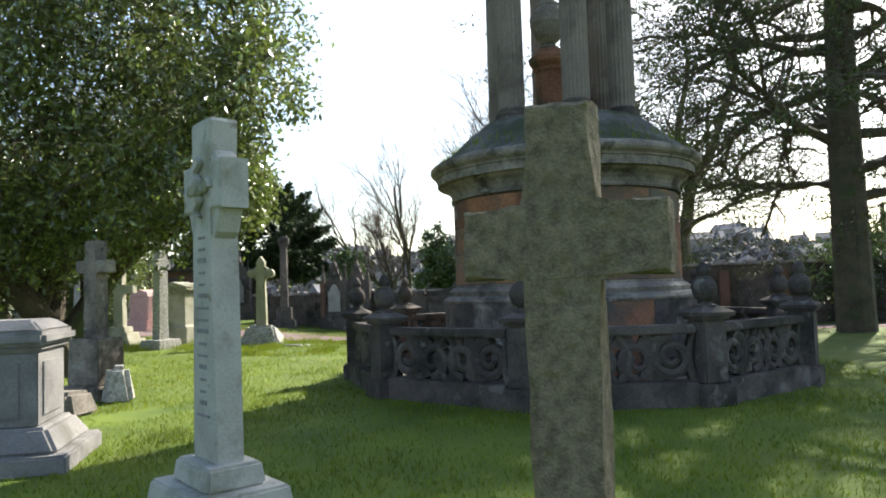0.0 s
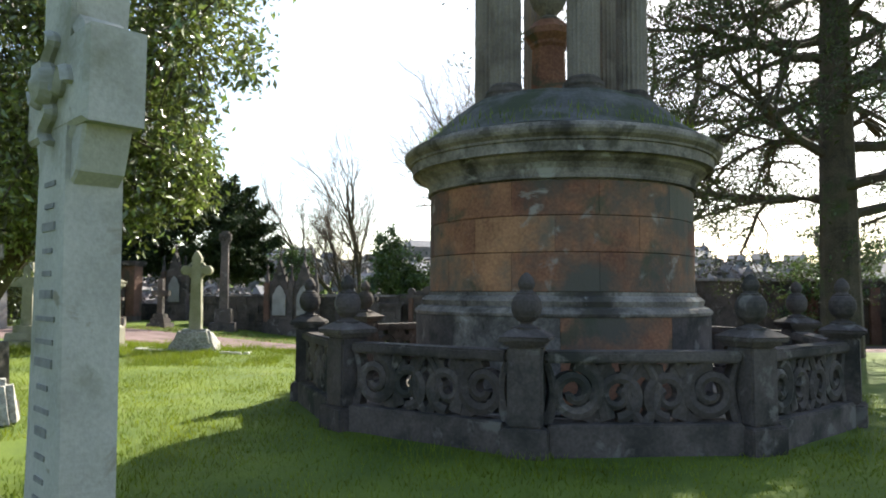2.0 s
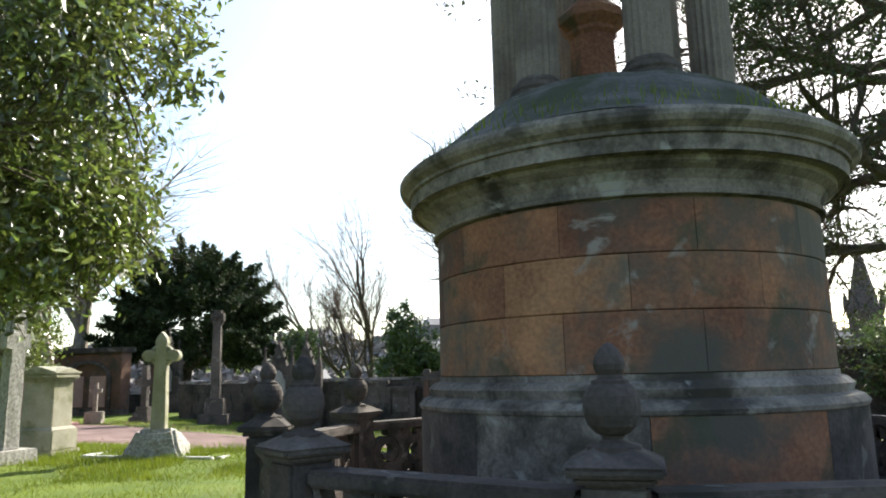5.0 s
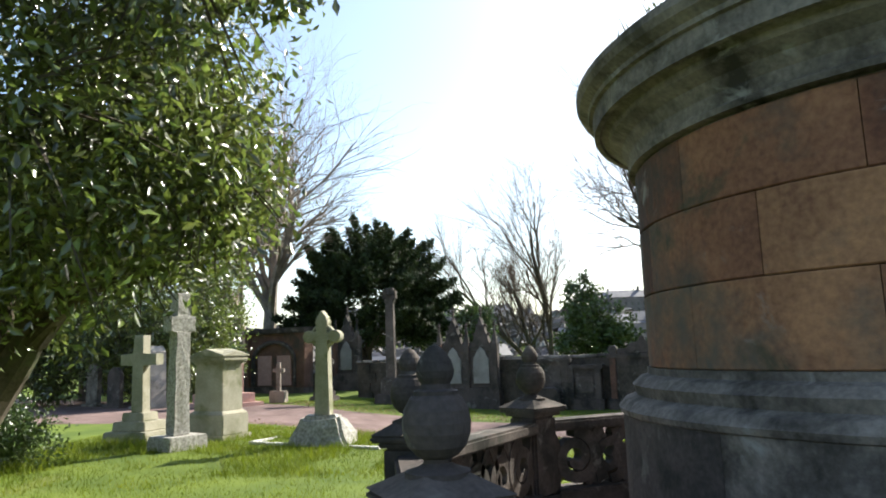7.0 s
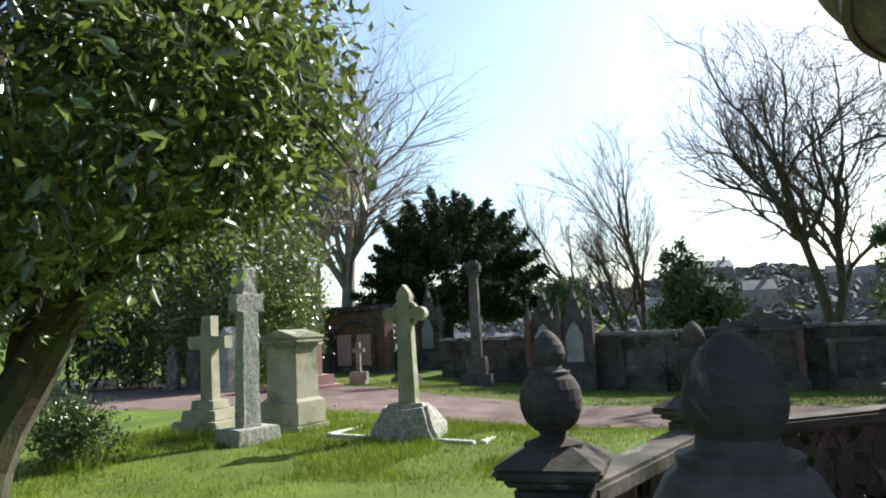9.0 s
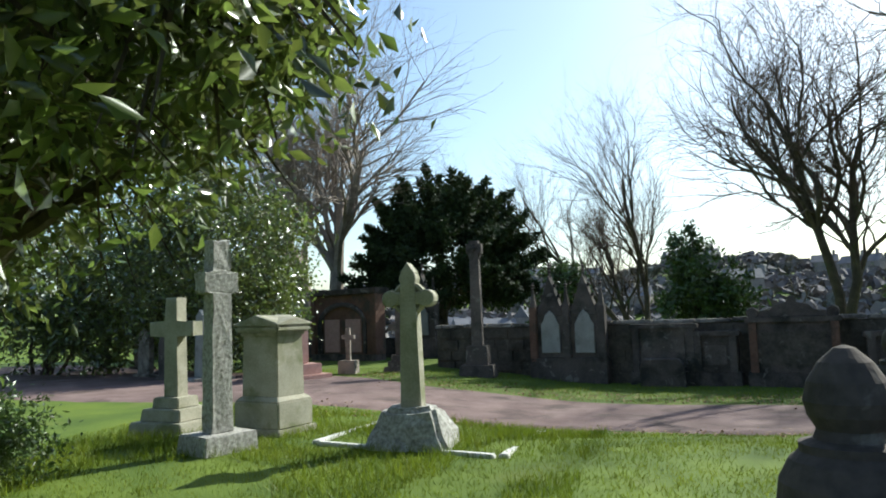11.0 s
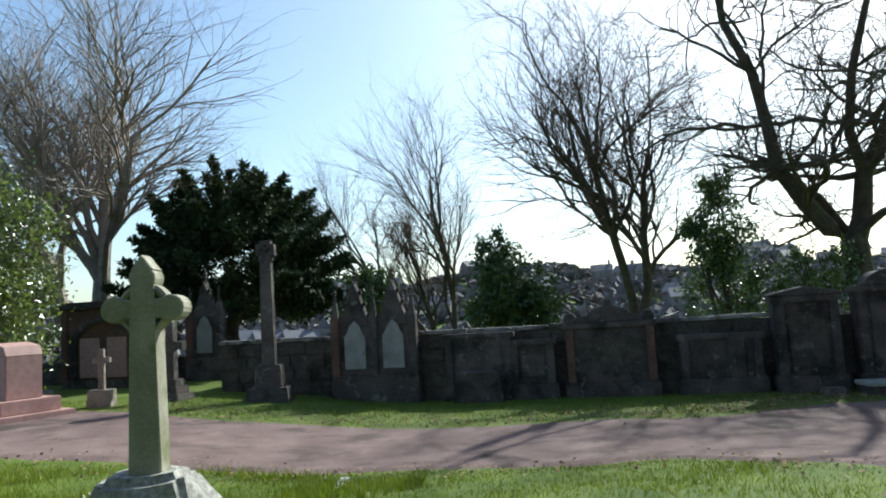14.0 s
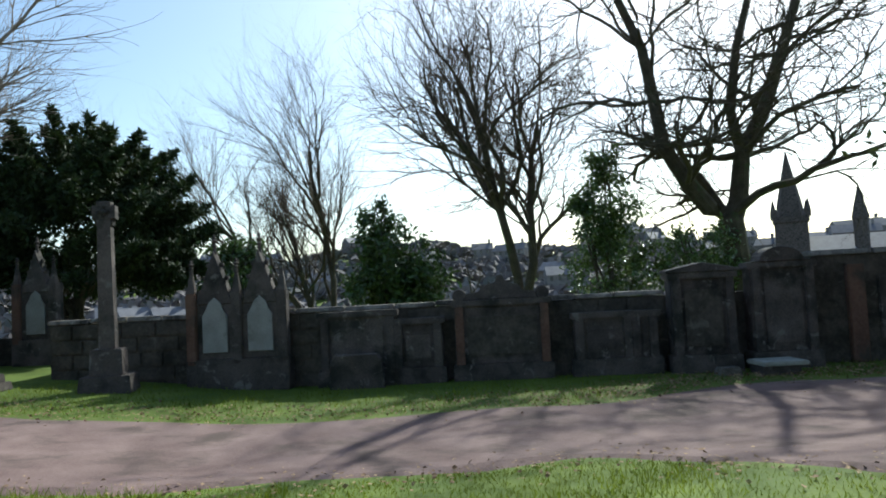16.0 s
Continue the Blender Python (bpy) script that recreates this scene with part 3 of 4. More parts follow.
kerb = thing("grave_kerb", pose(0, 0, 0), "low white stone kerb round a grassy grave", "kerb")
for (x0, y0), (x1, y1) in (((-3.31, 16.92), (-3.31, 19.8)), ((-5.61, 17.07), (-4.9, 16.98)), ((-4.0, 16.93), (-3.40, 16.90)), ((-5.66, 17.1), (-5.7, 19.9))):
    L = math.hypot(x1 - x0, y1 - y0)
    ang = math.degrees(math.atan2(y1 - y0, x1 - x0))
    xm, ym = (x0 + x1) / 2, (y0 + y1) / 2
    ob = part("kerb_stone", rough(box(0, 0, -0.06, L, 0.11, 0.105, 0.015), 0.012, 4), M_WHITE, kerb)
    tilt = math.degrees(math.atan2(gz(x1, y1) - gz(x0, y0), L))
    ob.matrix_local = pose(xm, ym, (gz(x0, y0) + gz(x1, y1)) / 2, 0, -tilt, ang)

# stones across the path
latin_cross("gravestone_cross", pose(-9.56, 26.8, gz(-9.5, 26.8) - 0.02, 0, 0, 6), "small grey cross on a tapering base beside the path", 0.13, 1.25, 0.36, 0.95, 0.11, 0.13, M_GREY, [(0.5, 0.42, 0.38)], 0.85)
latin_cross("gravestone_cross", pose(-8.36, 27.6, gz(-8.3, 27.6) - 0.02, 0, 0, -15), "dark grey stone cross on three steps", 0.2, 1.75, 0.66, 1.14, 0.17, 0.17, M_DARK, [(0.74, 0.66, 0.16), (0.56, 0.5, 0.16), (0.42, 0.36, 0.16)], 0.9)
pk = thing("stepped_tomb", pose(-10.6, 25.3, gz(-10.6, 25.3) - 0.02, 0, 0, -30), "pink granite memorial block on wide steps", "tomb")
for sx, sy, z0, z1 in ((1.9, 1.5, 0, 0.16), (1.5, 1.15, 0.158, 0.42), (1.0, 0.7, 0.418, 1.25)):
    part("step" if z1 < 1 else "block", box(0, 0, z0, sx, sy, z1 - z0, 0.02), M_PINK, pk)
part("top", extrude([(-0.5, 1.248), (0.5, 1.248), (0.42, 1.42), (0, 1.5), (-0.42, 1.42)], 0.7, 0, 0.01), M_PINK, pk)


def headstone(m, w, h, d, material, style, label):
    t = thing("headstone", m, label, "gravestone", "headstones by the path")
    if style == "round":
        out = [(-w / 2, 0), (w / 2, 0), (w / 2, h - w / 2)] + [(w / 2 * math.cos(q), h - w / 2 + w / 2 * math.sin(q)) for q in np.linspace(0.2, 2.94, 9)] + [(-w / 2, h - w / 2)]
    elif style == "obelisk":
        out = [(-w / 2, 0), (w / 2, 0), (w * 0.34, h * 0.9), (0, h), (-w * 0.34, h * 0.9)]
    else:
        out = [(-w / 2, 0), (w / 2, 0), (w / 2, h * 0.88), (0, h), (-w / 2, h * 0.88)]
    part("slab", extrude([(x, z + 0.13) for x, z in out], d, 0, 0.015), material, t)
    part("base", box(0, 0, 0, w * 1.35, d * 2.2, 0.135, 0.015), material, t)
    return t


for x, y, w, h, d, m, s, rz, lab in ((-15.6, 26.2, 0.7, 1.3, 0.14, M_GREY, "round", -25, "weathered grey round-topped headstone under trees"),
                                     (-14.1, 25.2, 0.6, 1.15, 0.14, M_DARK, "round", -20, "dark round-topped headstone on the grass"),
                                     (-12.75, 25.1, 0.62, 1.75, 0.5, M_PANEL, "obelisk", -30, "pale tapering obelisk memorial beside the path"),
                                     (-18.2, 29.2, 0.8, 1.35, 0.16, M_GREY, "gable", -20, "grey gabled headstone beside the path"),
                                     (-11.6, 26.4, 0.55, 1.0, 0.13, M_WHITE, "gable", -30, "small pale gabled headstone near the pink tomb"),
                                     (-13.7, 30.9, 0.8, 1.5, 0.4, M_PANEL, "gable", -25, "pale pedestal headstone by the red tomb"),
                                     (-17.0, 31.8, 0.8, 1.5, 0.16, M_DARK, "round", -15, "dark headstone against the trees")):
    headstone(pose(x, y, gz(x, y) - 0.03, 0, 0, rz), w, h, d, m, s, lab)

# ---------------------------------------------------------------- boundary wall and wall monuments
WB = -12.4
WF = pose(0, 27.6, -0.30, 0, 0, WB)
wall = tagged(part("wall_boundary", box(-0.3, 0.2, -0.25, 15.4, 0.4, 1.82, 0.02), M_WALL), "old rubble boundary wall with shade put into its dark colour", "wall", kind="structure")
wall.matrix_world = WF
wr = random.Random(9)
x = -8.05
while x < 4.6:
    w = wr.uniform(0.75, 1.15)
    ob = part("coping_stone", box(x + w / 2, 0.2, 1.57 + wr.uniform(0, 0.03), w - 0.015, 0.5, 0.09, 0.02, None, (1, 0.85)), M_GREY, wall)
    x += w
# faces of the wall: coursed stones proud of the core
x0 = -7.95
for row in range(5):
    x = x0
    while x < 7.1:
        w = wr.uniform(0.45, 0.95)
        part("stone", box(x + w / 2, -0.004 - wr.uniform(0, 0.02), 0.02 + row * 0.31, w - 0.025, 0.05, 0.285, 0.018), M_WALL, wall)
        x += w
# reddish stone in fact; the dark wall and panel colours stand for its shade
tall = tagged(part("wall_high", box(12.6, 0.25, -0.35, 9.6, 0.5, 2.55, 0.02), M_WALL), "taller sandstone wall with buttressed panels, coloured dark for its shade", "wall", kind="structure")
tall.matrix_world = WF
for i in range(8):
    part("coping_stone", box(8.4 + i * 1.2, 0.25, 2.2, 1.18, 0.62, 0.11, 0.02, None, (1, 0.8)), M_GREY, tall)
for i in range(5):
    part("pilaster", box(8.6 + i * 2.0, -0.06, -0.3, 0.34, 0.14, 2.3, 0.02), M_REDWALL, tall)
    part("panel", box(9.6 + i * 2.0, -0.02, 0.5, 1.1, 0.06, 1.25, 0.02), M_DARK, tall)
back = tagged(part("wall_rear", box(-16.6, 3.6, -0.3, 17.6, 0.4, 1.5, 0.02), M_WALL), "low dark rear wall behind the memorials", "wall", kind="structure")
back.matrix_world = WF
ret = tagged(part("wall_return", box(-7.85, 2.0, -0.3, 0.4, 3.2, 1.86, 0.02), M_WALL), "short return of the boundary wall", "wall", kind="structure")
ret.matrix_world = WF
side_wall = tagged(part("wall_side", box(17.6, -8, -0.3, 0.5, 17, 2.0, 0.02), M_REDWALL), "red sandstone side wall beyond the monument", "wall", kind="structure")
side_wall.matrix_world = WF


def finial(x, z, h, y, parent):
    part("finial", lathe([(0.05, 0), (0.035, h * 0.3), (0.055, h * 0.42), (0.025, h * 0.5), (0.07, h * 0.66), (0.03, h * 0.74), (0.035, h * 0.85), (0.005, h)], 8), M_DARK, parent).matrix_local = pose(x, y, z)


def gothic(m, bays, label, pitch=0.94, body=1.35):
    """A memorial of gabled bays with crockets, pinnacles and pale panels."""
    t = thing("gothic_memorial", m, label, "memorial")
    W0 = bays * pitch
    part("plinth", box(0, 0, 0, W0 + 0.24, 0.5, 0.72, 0.02), M_DARK, t)
    part("body", box(0, 0.04, 0.718, W0 + 0.06, 0.34, body, 0.015), M_DARK, t)
    for i in range(bays + 1):
        x = -W0 / 2 + i * pitch
        part("buttress", box(x, -0.12, 0.6, 0.2, 0.26, body + 0.12, 0.02), M_DARK if i else M_REDWALL, t)
        part("pinnacle", box(x, -0.12, 0.6 + body + 0.118, 0.17, 0.17, 0.42, 0.01, None, (0.35, 0.35)), M_DARK, t)
        finial(x, 0.6 + body + 0.52, 0.30, -0.12, t)
    for i in range(bays):
        x = -W0 / 2 + (i + 0.5) * pitch
        zt = 0.6 + body
        part("gable", extrude([(x - 0.38, zt - 0.12), (x + 0.38, zt - 0.12), (x, zt + 0.98)], 0.24, -0.03, 0.015), M_DARK, t)
        for s in (-1, 1):
            for q in (0.2, 0.45, 0.7):
                part("crocket", box(x + s * (0.40 * (1 - q) + 0.02), -0.03, zt - 0.12 + 1.1 * q, 0.09, 0.12, 0.09, 0.02), M_DARK, t)
        finial(x, zt + 0.92, 0.42, -0.03, t)
        o = [(x - 0.26, 0.85), (x + 0.26, 0.85), (x + 0.26, 1.6), (x + 0.17, 1.72), (x + 0.13, 1.86), (x, 1.98), (x - 0.13, 1.86), (x - 0.17, 1.72), (x - 0.26, 1.6)]
        part("panel", extrude(o, 0.04, -0.15, 0.01), M_PANEL, t, "pale marble inscription panel")
    return t


gothic(WF @ pose(-3.82, -0.2, 0.02), 2, "twin-gabled dark Gothic wall memorial with pale panels")
gothic(pose(-9.4, 33.0, gz(-9.4, 33) - 0.05, 0, 0, -14), 1, "single-gabled Gothic memorial with a pale panel", 1.0, 1.45)

tc = celtic_cross("celtic_cross", pose(-6.13, 27.55, gz(-6.1, 27.5) - 0.05, 0, 0, 2), "tall slender dark cross standing before the wall", M_DARK, 0.30, 3.66, 0.26, 0.17, [(0.95, 0.8, 0.35), (0.6, 0.5, 0.5)])


def aedicule(x, w, h, label, style, material=M_DARK, d=0.36):
    t = thing("wall_memorial", WF @ pose(x, -d / 2 + 0.02, -0.06), label, "memorial", "memorials along the wall")
    part("plinth", box(0, -0.05, 0, w + 0.12, d, 0.45, 0.02), material, t)
    part("body", box(0, 0, 0.448, w, d * 0.8, h - 0.45, 0.015), material, t)
    for s in (-1, 1):
        part("pilaster", box(s * (w / 2 - 0.1), -d * 0.42, 0.44, 0.17, 0.12, h - 0.55, 0.015), M_REDWALL if style == "scroll" else material, t)
    part("panel", box(0, -d * 0.41, 0.62, w - 0.5, 0.04, h - 0.95, 0.008), M_WALL if style in ("scroll", "gable") else material, t)
    part("entablature", box(0, -0.03, h - 0.12, w + 0.12, d * 0.95, 0.13, 0.02), material, t)
    if style == "gable":
        part("pediment", extrude([(-w / 2 - 0.09, h + 0.008), (w / 2 + 0.09, h + 0.008), (w / 2 + 0.09, h + 0.06), (0, h + 0.2), (-w / 2 - 0.09, h + 0.06)], d, -0.03, 0.015), material, t)
    elif style == "arch":
        part("arched_top", extrude([(-w / 2, h + 0.008), (w / 2, h + 0.008)] + [(w * 0.34 * math.cos(q), h + 0.04 + w * 0.22 * math.sin(q)) for q in np.linspace(0, 3.14, 11)], d, -0.02, 0.015), material, t)
    elif style == "scroll":
        part("scrolled_top", extrude([(-w / 2, h + 0.008), (w / 2, h + 0.008), (w * 0.42, h + 0.14), (w * 0.24, h + 0.15), (w * 0.18, h + 0.3), (0.09, h + 0.34), (0.06, h + 0.5), (-0.06, h + 0.5), (-0.09, h + 0.34), (-w * 0.18, h + 0.3), (-w * 0.24, h + 0.15), (-w * 0.42, h + 0.14)], 0.2, 0, 0.015), material, t)
        for s in (-1, 1):
            part("volute", lathe([(0.12, -0.12), (0.14, -0.08), (0.14, 0.08), (0.12, 0.12)], 14), material, t).matrix_local = pose(s * w * 0.44, -0.02, h + 0.11, 90)
    return t


aedicule(-1.37, 1.54, 1.62, "plain dark wall memorial with a flat coped top", "flat")
aedicule(1.55, 1.9, 1.72, "dark wall memorial with scrolled crest and volutes", "scroll")
aedicule(3.55, 1.15, 1.36, "low dark wall memorial with a shallow gable", "flat")
aedicule(4.35, 0.55, 1.35, "narrow dark slab memorial set in the wall", "flat")
aedicule(5.48, 1.22, 2.05, "pedimented dark wall memorial with mottled panel", "gable", M_DARK, 0.55)
aedicule(7.03, 1.22, 2.18, "arched dark red wall memorial", "arch", M_DARK, 0.5)
aedicule(-0.15, 1.0, 1.42, "plain shadowed slab memorial with sloping top", "flat")
hs = thing("headstone", WF @ pose(-1.35, -0.62, 0.0, 4, 0, 2), "dark shouldered headstone leaning before the wall", "gravestone")
part("slab", extrude([(-0.55, 0), (0.55, 0), (0.5, 0.62), (0.4, 0.74), (-0.42, 0.74), (-0.52, 0.62)], 0.12, 0, 0.02), M_DARK, hs)
sl = thing("ledger_slab", WF @ pose(6.55, -1.0, 0.06, 0, 0, 6), "pale flat ledger slab resting on a low stone chest", "tomb")
part("chest", box(0, 0, -0.1, 0.7, 0.56, 0.26, 0.02), M_DARK, sl)
part("slab", box(0.05, 0, 0.16, 0.85, 0.7, 0.08, 0.02), M_CROSS, sl)
part("broken_piece", rough(box(-0.85, 0.1, -0.06, 0.4, 0.35, 0.2, 0.03), 0.03, 5), M_GREY, sl)

# red sandstone arched tomb
rt = thing("arched_tomb", pose(-12.0, 32.3, gz(-12, 32.3) - 0.05, 0, 0, -18), "red sandstone burial enclosure front with a blind arch", "tomb")
part("front", box(0, 0, 0, 2.9, 0.6, 2.35, 0.02), M_REDWALL, rt)
part("roof_slab", box(0, 0, 2.348, 3.15, 0.85, 0.22, 0.04), M_DARK, rt)
bm = bmesh.new()
ribbon([(-1.05, 0.3), (-1.05, 1.3)] + [(1.05 * math.cos(q), 1.3 + 0.72 * math.sin(q)) for q in np.linspace(3.14, 0, 15)] + [(1.05, 1.3), (1.05, 0.3)], 0.2, 0.16, bm)
part("arch", bm, M_DARK, rt).matrix_local = pose(0, -0.3, 0)
for x in (-0.5, 0.5):
    part("panel", box(x, -0.31, 0.35, 0.72, 0.05, 1.15, 0.015), M_PINK, rt)
part("plinth", box(0, -0.06, 0, 3.0, 0.6, 0.28, 0.02), M_DARK, rt)
for s in (-1, 1):
    part("corner_pilaster", box(s * 1.42, -0.08, 0.27, 0.25, 0.55, 2.08, 0.02), M_REDWALL, rt)


# ---------------------------------------------------------------- trees
def tube(vs, fs, pts, radii, seg):
    base = len(vs)
    for i, p in enumerate(pts):
        d = (pts[min(i + 1, len(pts) - 1)] - pts[max(i - 1, 0)]).normalized()
        u = d.orthogonal().normalized()
        w = d.cross(u)
        for k in range(seg):
            a = 2 * math.pi * k / seg
            q = p + (u * math.cos(a) + w * math.sin(a)) * radii[i]
            vs.append((q.x, q.y, q.z))
    for i in range(len(pts) - 1):
        for k in range(seg):
            fs.append((base + i * seg + k, base + i * seg + (k + 1) % seg, base + (i + 1) * seg + (k + 1) % seg, base + (i + 1) * seg + k))


def grow(meshes, tips, r, p, d, length, rad, level, spread, kink, up, kids):
    """One limb and, along it, its smaller limbs; meshes: [trunk, limbs, twigs]."""
    n = 8 if level == 0 else 7 if level < 3 else 4
    kink = kink * (1 + 0.25 * level)
    pts, radii, q = [p.copy()], [rad], p.copy()
    d = d.normalized()
    for i in range(n):
        d = (d + Vector((r.gauss(0, kink), r.gauss(0, kink), r.gauss(0, kink) + up))).normalized()
        q = q + d * (length / n)
        pts.append(q.copy())
        radii.append(rad * (1 - 0.55 * (i + 1) / n))
    vs, fs = meshes[0 if level == 0 else 1 if level < 3 else 2]
    tube(vs, fs, pts, radii, 10 if level == 0 else 6 if level == 1 else 4 if level == 2 else 3)
    if level >= len(kids):
        tips.append((pts[-1], d))
        return
    for k in range(kids[level]):
        f = r.uniform(0.35 if level or spread < 0.7 else 0.45, 1.0) if k else 1.0
        i = min(n, int(f * n))
        a = r.uniform(0, 6.283)
        dd = pts[i] - pts[i - 1]
        side_dir = Vector((math.cos(a), math.sin(a), r.uniform(-0.25, 0.45)))
        nd = dd.normalized() + side_dir * spread * r.uniform(0.5, 1.15)
        grow(meshes, tips, r, pts[i], nd, length * r.uniform(0.5, 0.78) * (0.68 if level == 0 and spread < 0.7 else 1.0), radii[i] * r.uniform(0.45, 0.72), level + 1, spread, kink / (1 + 0.25 * level), up, kids)


def bare_tree(x, y, h, rad, label, seed, stems=((0, 0, 1),), kids=(6, 5, 5, 4), spread=0.8, kink=0.13, up=0.03, bark=M_BARK, twig=M_TWIG, first=0.42, name="bare_tree"):
    t = thing(name, pose(x, y, gz(x, y) - 0.15), label, "tree")
    r = random.Random(seed)
    meshes, tips = [([], []), ([], []), ([], [])], []
    for s in stems:
        d = Vector(s[:3])
        k = s[3] if len(s) > 3 else 1.0
        grow(meshes, tips, r, Vector((d.x * 0.25, d.y * 0.25, 0)), d, h * first * k, rad, 0, spread, kink, up, kids)
    for nm, msh, m in zip(("trunk", "crown", "twigs"), meshes, (bark, bark, twig)):
        if msh[0]:
            tagged(part(nm, msh, m, t), kind="stuff" if nm == "twigs" else "")
    return t, tips


def leaves(name, centres, size, material, parent, seed, droop=0.0, narrow=0.42, flat=False, fold=0.07):
    """Leaf blades, each two folded facets, at centres (n x 3)."""
    g = np.random.default_rng(seed)
    n = len(centres)
    d = g.normal(size=(n, 3))
    d[:, 2] -= droop
    if flat:
        d[:, 2] *= 0.15
    d /= np.linalg.norm(d, axis=1)[:, None]
    w = np.cross(d, g.normal(size=(n, 3)) * ((0.15, 0.15, 1.0) if flat else 1.0))
    w /= np.linalg.norm(w, axis=1)[:, None]
    nn = np.cross(d, w)
    L = size * g.uniform(0.6, 1.3, n)[:, None]
    a, b = centres, centres + d * L
    m = centres + d * L * 0.5
    l, r = m + w * L * narrow / 2 + nn * L * fold, m - w * L * narrow / 2 + nn * L * fold
    vs = np.stack([a, l, b, r], 1).reshape(-1, 3)
    i = np.arange(n)[:, None] * 4
    fs = np.concatenate([i + np.array([[0, 1, 2]]), i + np.array([[0, 2, 3]])], 0)
    ob = part(name, (vs.tolist(), fs.tolist()), material, parent)
    if fold > 0.1:
        for p in ob.data.polygons:
            p.use_smooth = True
    return ob


def clumps(blobs, n, seed, shell=0.55):
    """Points gathered in clumps near the surface of ellipsoids (x, y, z, rx, ry, rz, share)."""
    g = np.random.default_rng(seed)
    tot = sum(b[6] for b in blobs)
    out = []
    for bx, by, bz, rx, ry, rz, s in blobs:
        k = int(n * s / tot)
        nc = max(4, k // 64)
        v = g.normal(size=(nc, 3))
        v /= np.linalg.norm(v, axis=1)[:, None]
        v *= g.uniform(shell, 1.06, (nc, 1))
        c = v * (rx, ry, rz) + (bx, by, bz)
        idx = g.integers(0, nc, k)
        sc = 0.085 * (rx + ry + rz) / 3 + 0.10
        out.append(c[idx] + np.clip(g.normal(size=(k, 3)), -1.7, 1.7) * sc * g.uniform(0.4, 1.3, (k, 1)))
    return np.concatenate(out)


def sprigs(blobs, n, seed, parent):
    """Thin drooping twigs that carry the outer leaves."""
    r = random.Random(seed)
    vs, fs = [], []
    for b in blobs:
        for k in range(int(n * b[6])):
            v = Vector((r.gauss(0, 1), r.gauss(0, 1), r.gauss(0, 1))).normalized()
            f = Vector((v.x * b[3], v.y * b[4], v.z * b[5]))
            c = Vector(b[:3])
            pts = [c + f * q + Vector((0, 0, -0.25 * q * q)) for q in (0.45, 0.7, 0.9, 1.08)]
            tube(vs, fs, pts, [0.016, 0.012, 0.008, 0.003], 3)
    tagged(part("twigs", (vs, fs), M_BARK, parent), kind="stuff")


# large glossy evergreen beside the walk
ev, _ = bare_tree(-6.7, 12.3, 7.0, 0.30, "large glossy-leaved evergreen tree with hanging branches over the lawn", 3, ((0.03, 0, 1), (0.14, -0.1, 1, 0.9), (-0.2, 0.15, 1)), (6, 4, 3), 0.7, 0.12, 0.02, name="evergreen_tree")
EV = [(0.3, -0.4, 4.6, 3.1, 2.9, 2.5, 3.2), (0.8, -1.4, 7.2, 2.9, 2.7, 2.2, 2.2), (2.2, -1.7, 3.7, 1.7, 1.7, 1.7, 1.6), (2.5, -0.4, 3.6, 1.25, 1.2, 1.25, 1.0), (3.2, -1.7, 5.6, 1.4, 1.5, 1.5, 1.1),
      (-1.6, -2.2, 4.2, 2.4, 2.2, 2.2, 1.8), (0.2, -3.0, 5.4, 2.2, 1.8, 2.0, 1.5), (-1.8, 1.2, 3.4, 2.2, 2.0, 1.9, 1.2), (0.7, 1.2, 3.7, 1.6, 1.4, 1.5, 0.9), (3.4, -3.0, 6.6, 1.2, 1.4, 1.0, 0.6),
      (3.5, -0.9, 3.3, 0.5, 0.8, 0.7, 0.35), (3.9, -2.2, 4.6, 0.8, 1.0, 0.9, 0.5), (-3.4, -3.0, 5.2, 2.4, 2.4, 2.4, 1.2),
      # the blob at 8.8 is unseen crown, added to keep sky light off the monument
      (0.4, -0.9, 2.9, 1.5, 1.4, 1.0, 0.8), (1.0, -3.0, 8.8, 3.0, 3.0, 1.8, 0.5), (-0.8, -1.2, 2.5, 1.6, 1.5, 1.1, 0.9), (-2.6, -0.6, 2.2, 1.8, 1.8, 1.5, 1.0)]
leaves("leaves", clumps(EV, 118000, 11, 0.5), 0.115, M_HOLLY, ev, 1, 0.5, fold=0.15)
sprigs(EV, 40, 13, ev)
bs = thing("shrub", pose(-8.1, 15.0, gz(-8.1, 15.0)), "small yellow-green leafy shrub under the evergreen tree", "shrub")
leaves("leaves", clumps([(0, 0, 0.5, 0.55, 0.5, 0.55, 1), (-0.6, 0.2, 0.4, 0.6, 0.5, 0.45, 0.8)], 4200, 5, 0.2), 0.075, M_IVY, bs, 6)

# rounded evergreen across the path
e2, _ = bare_tree(-14.2, 27.6, 5.0, 0.2, "rounded glossy evergreen growing behind the headstones", 8, ((0, 0, 1),), (5, 4, 3), 0.8, name="evergreen_tree")
leaves("leaves", clumps([(0, 0, 3.4, 2.9, 2.6, 2.8, 3), (1.2, -0.6, 1.9, 1.8, 1.6, 1.6, 1.2), (-2.2, -0.5, 3.0, 2.4, 2.2, 2.6, 1.6), (-0.6, 0, 5.2, 1.9, 1.9, 1.5, 1)], 42000, 21, 0.62), 0.16, M_HOLLY, e2, 22, 0.4, fold=0.15)

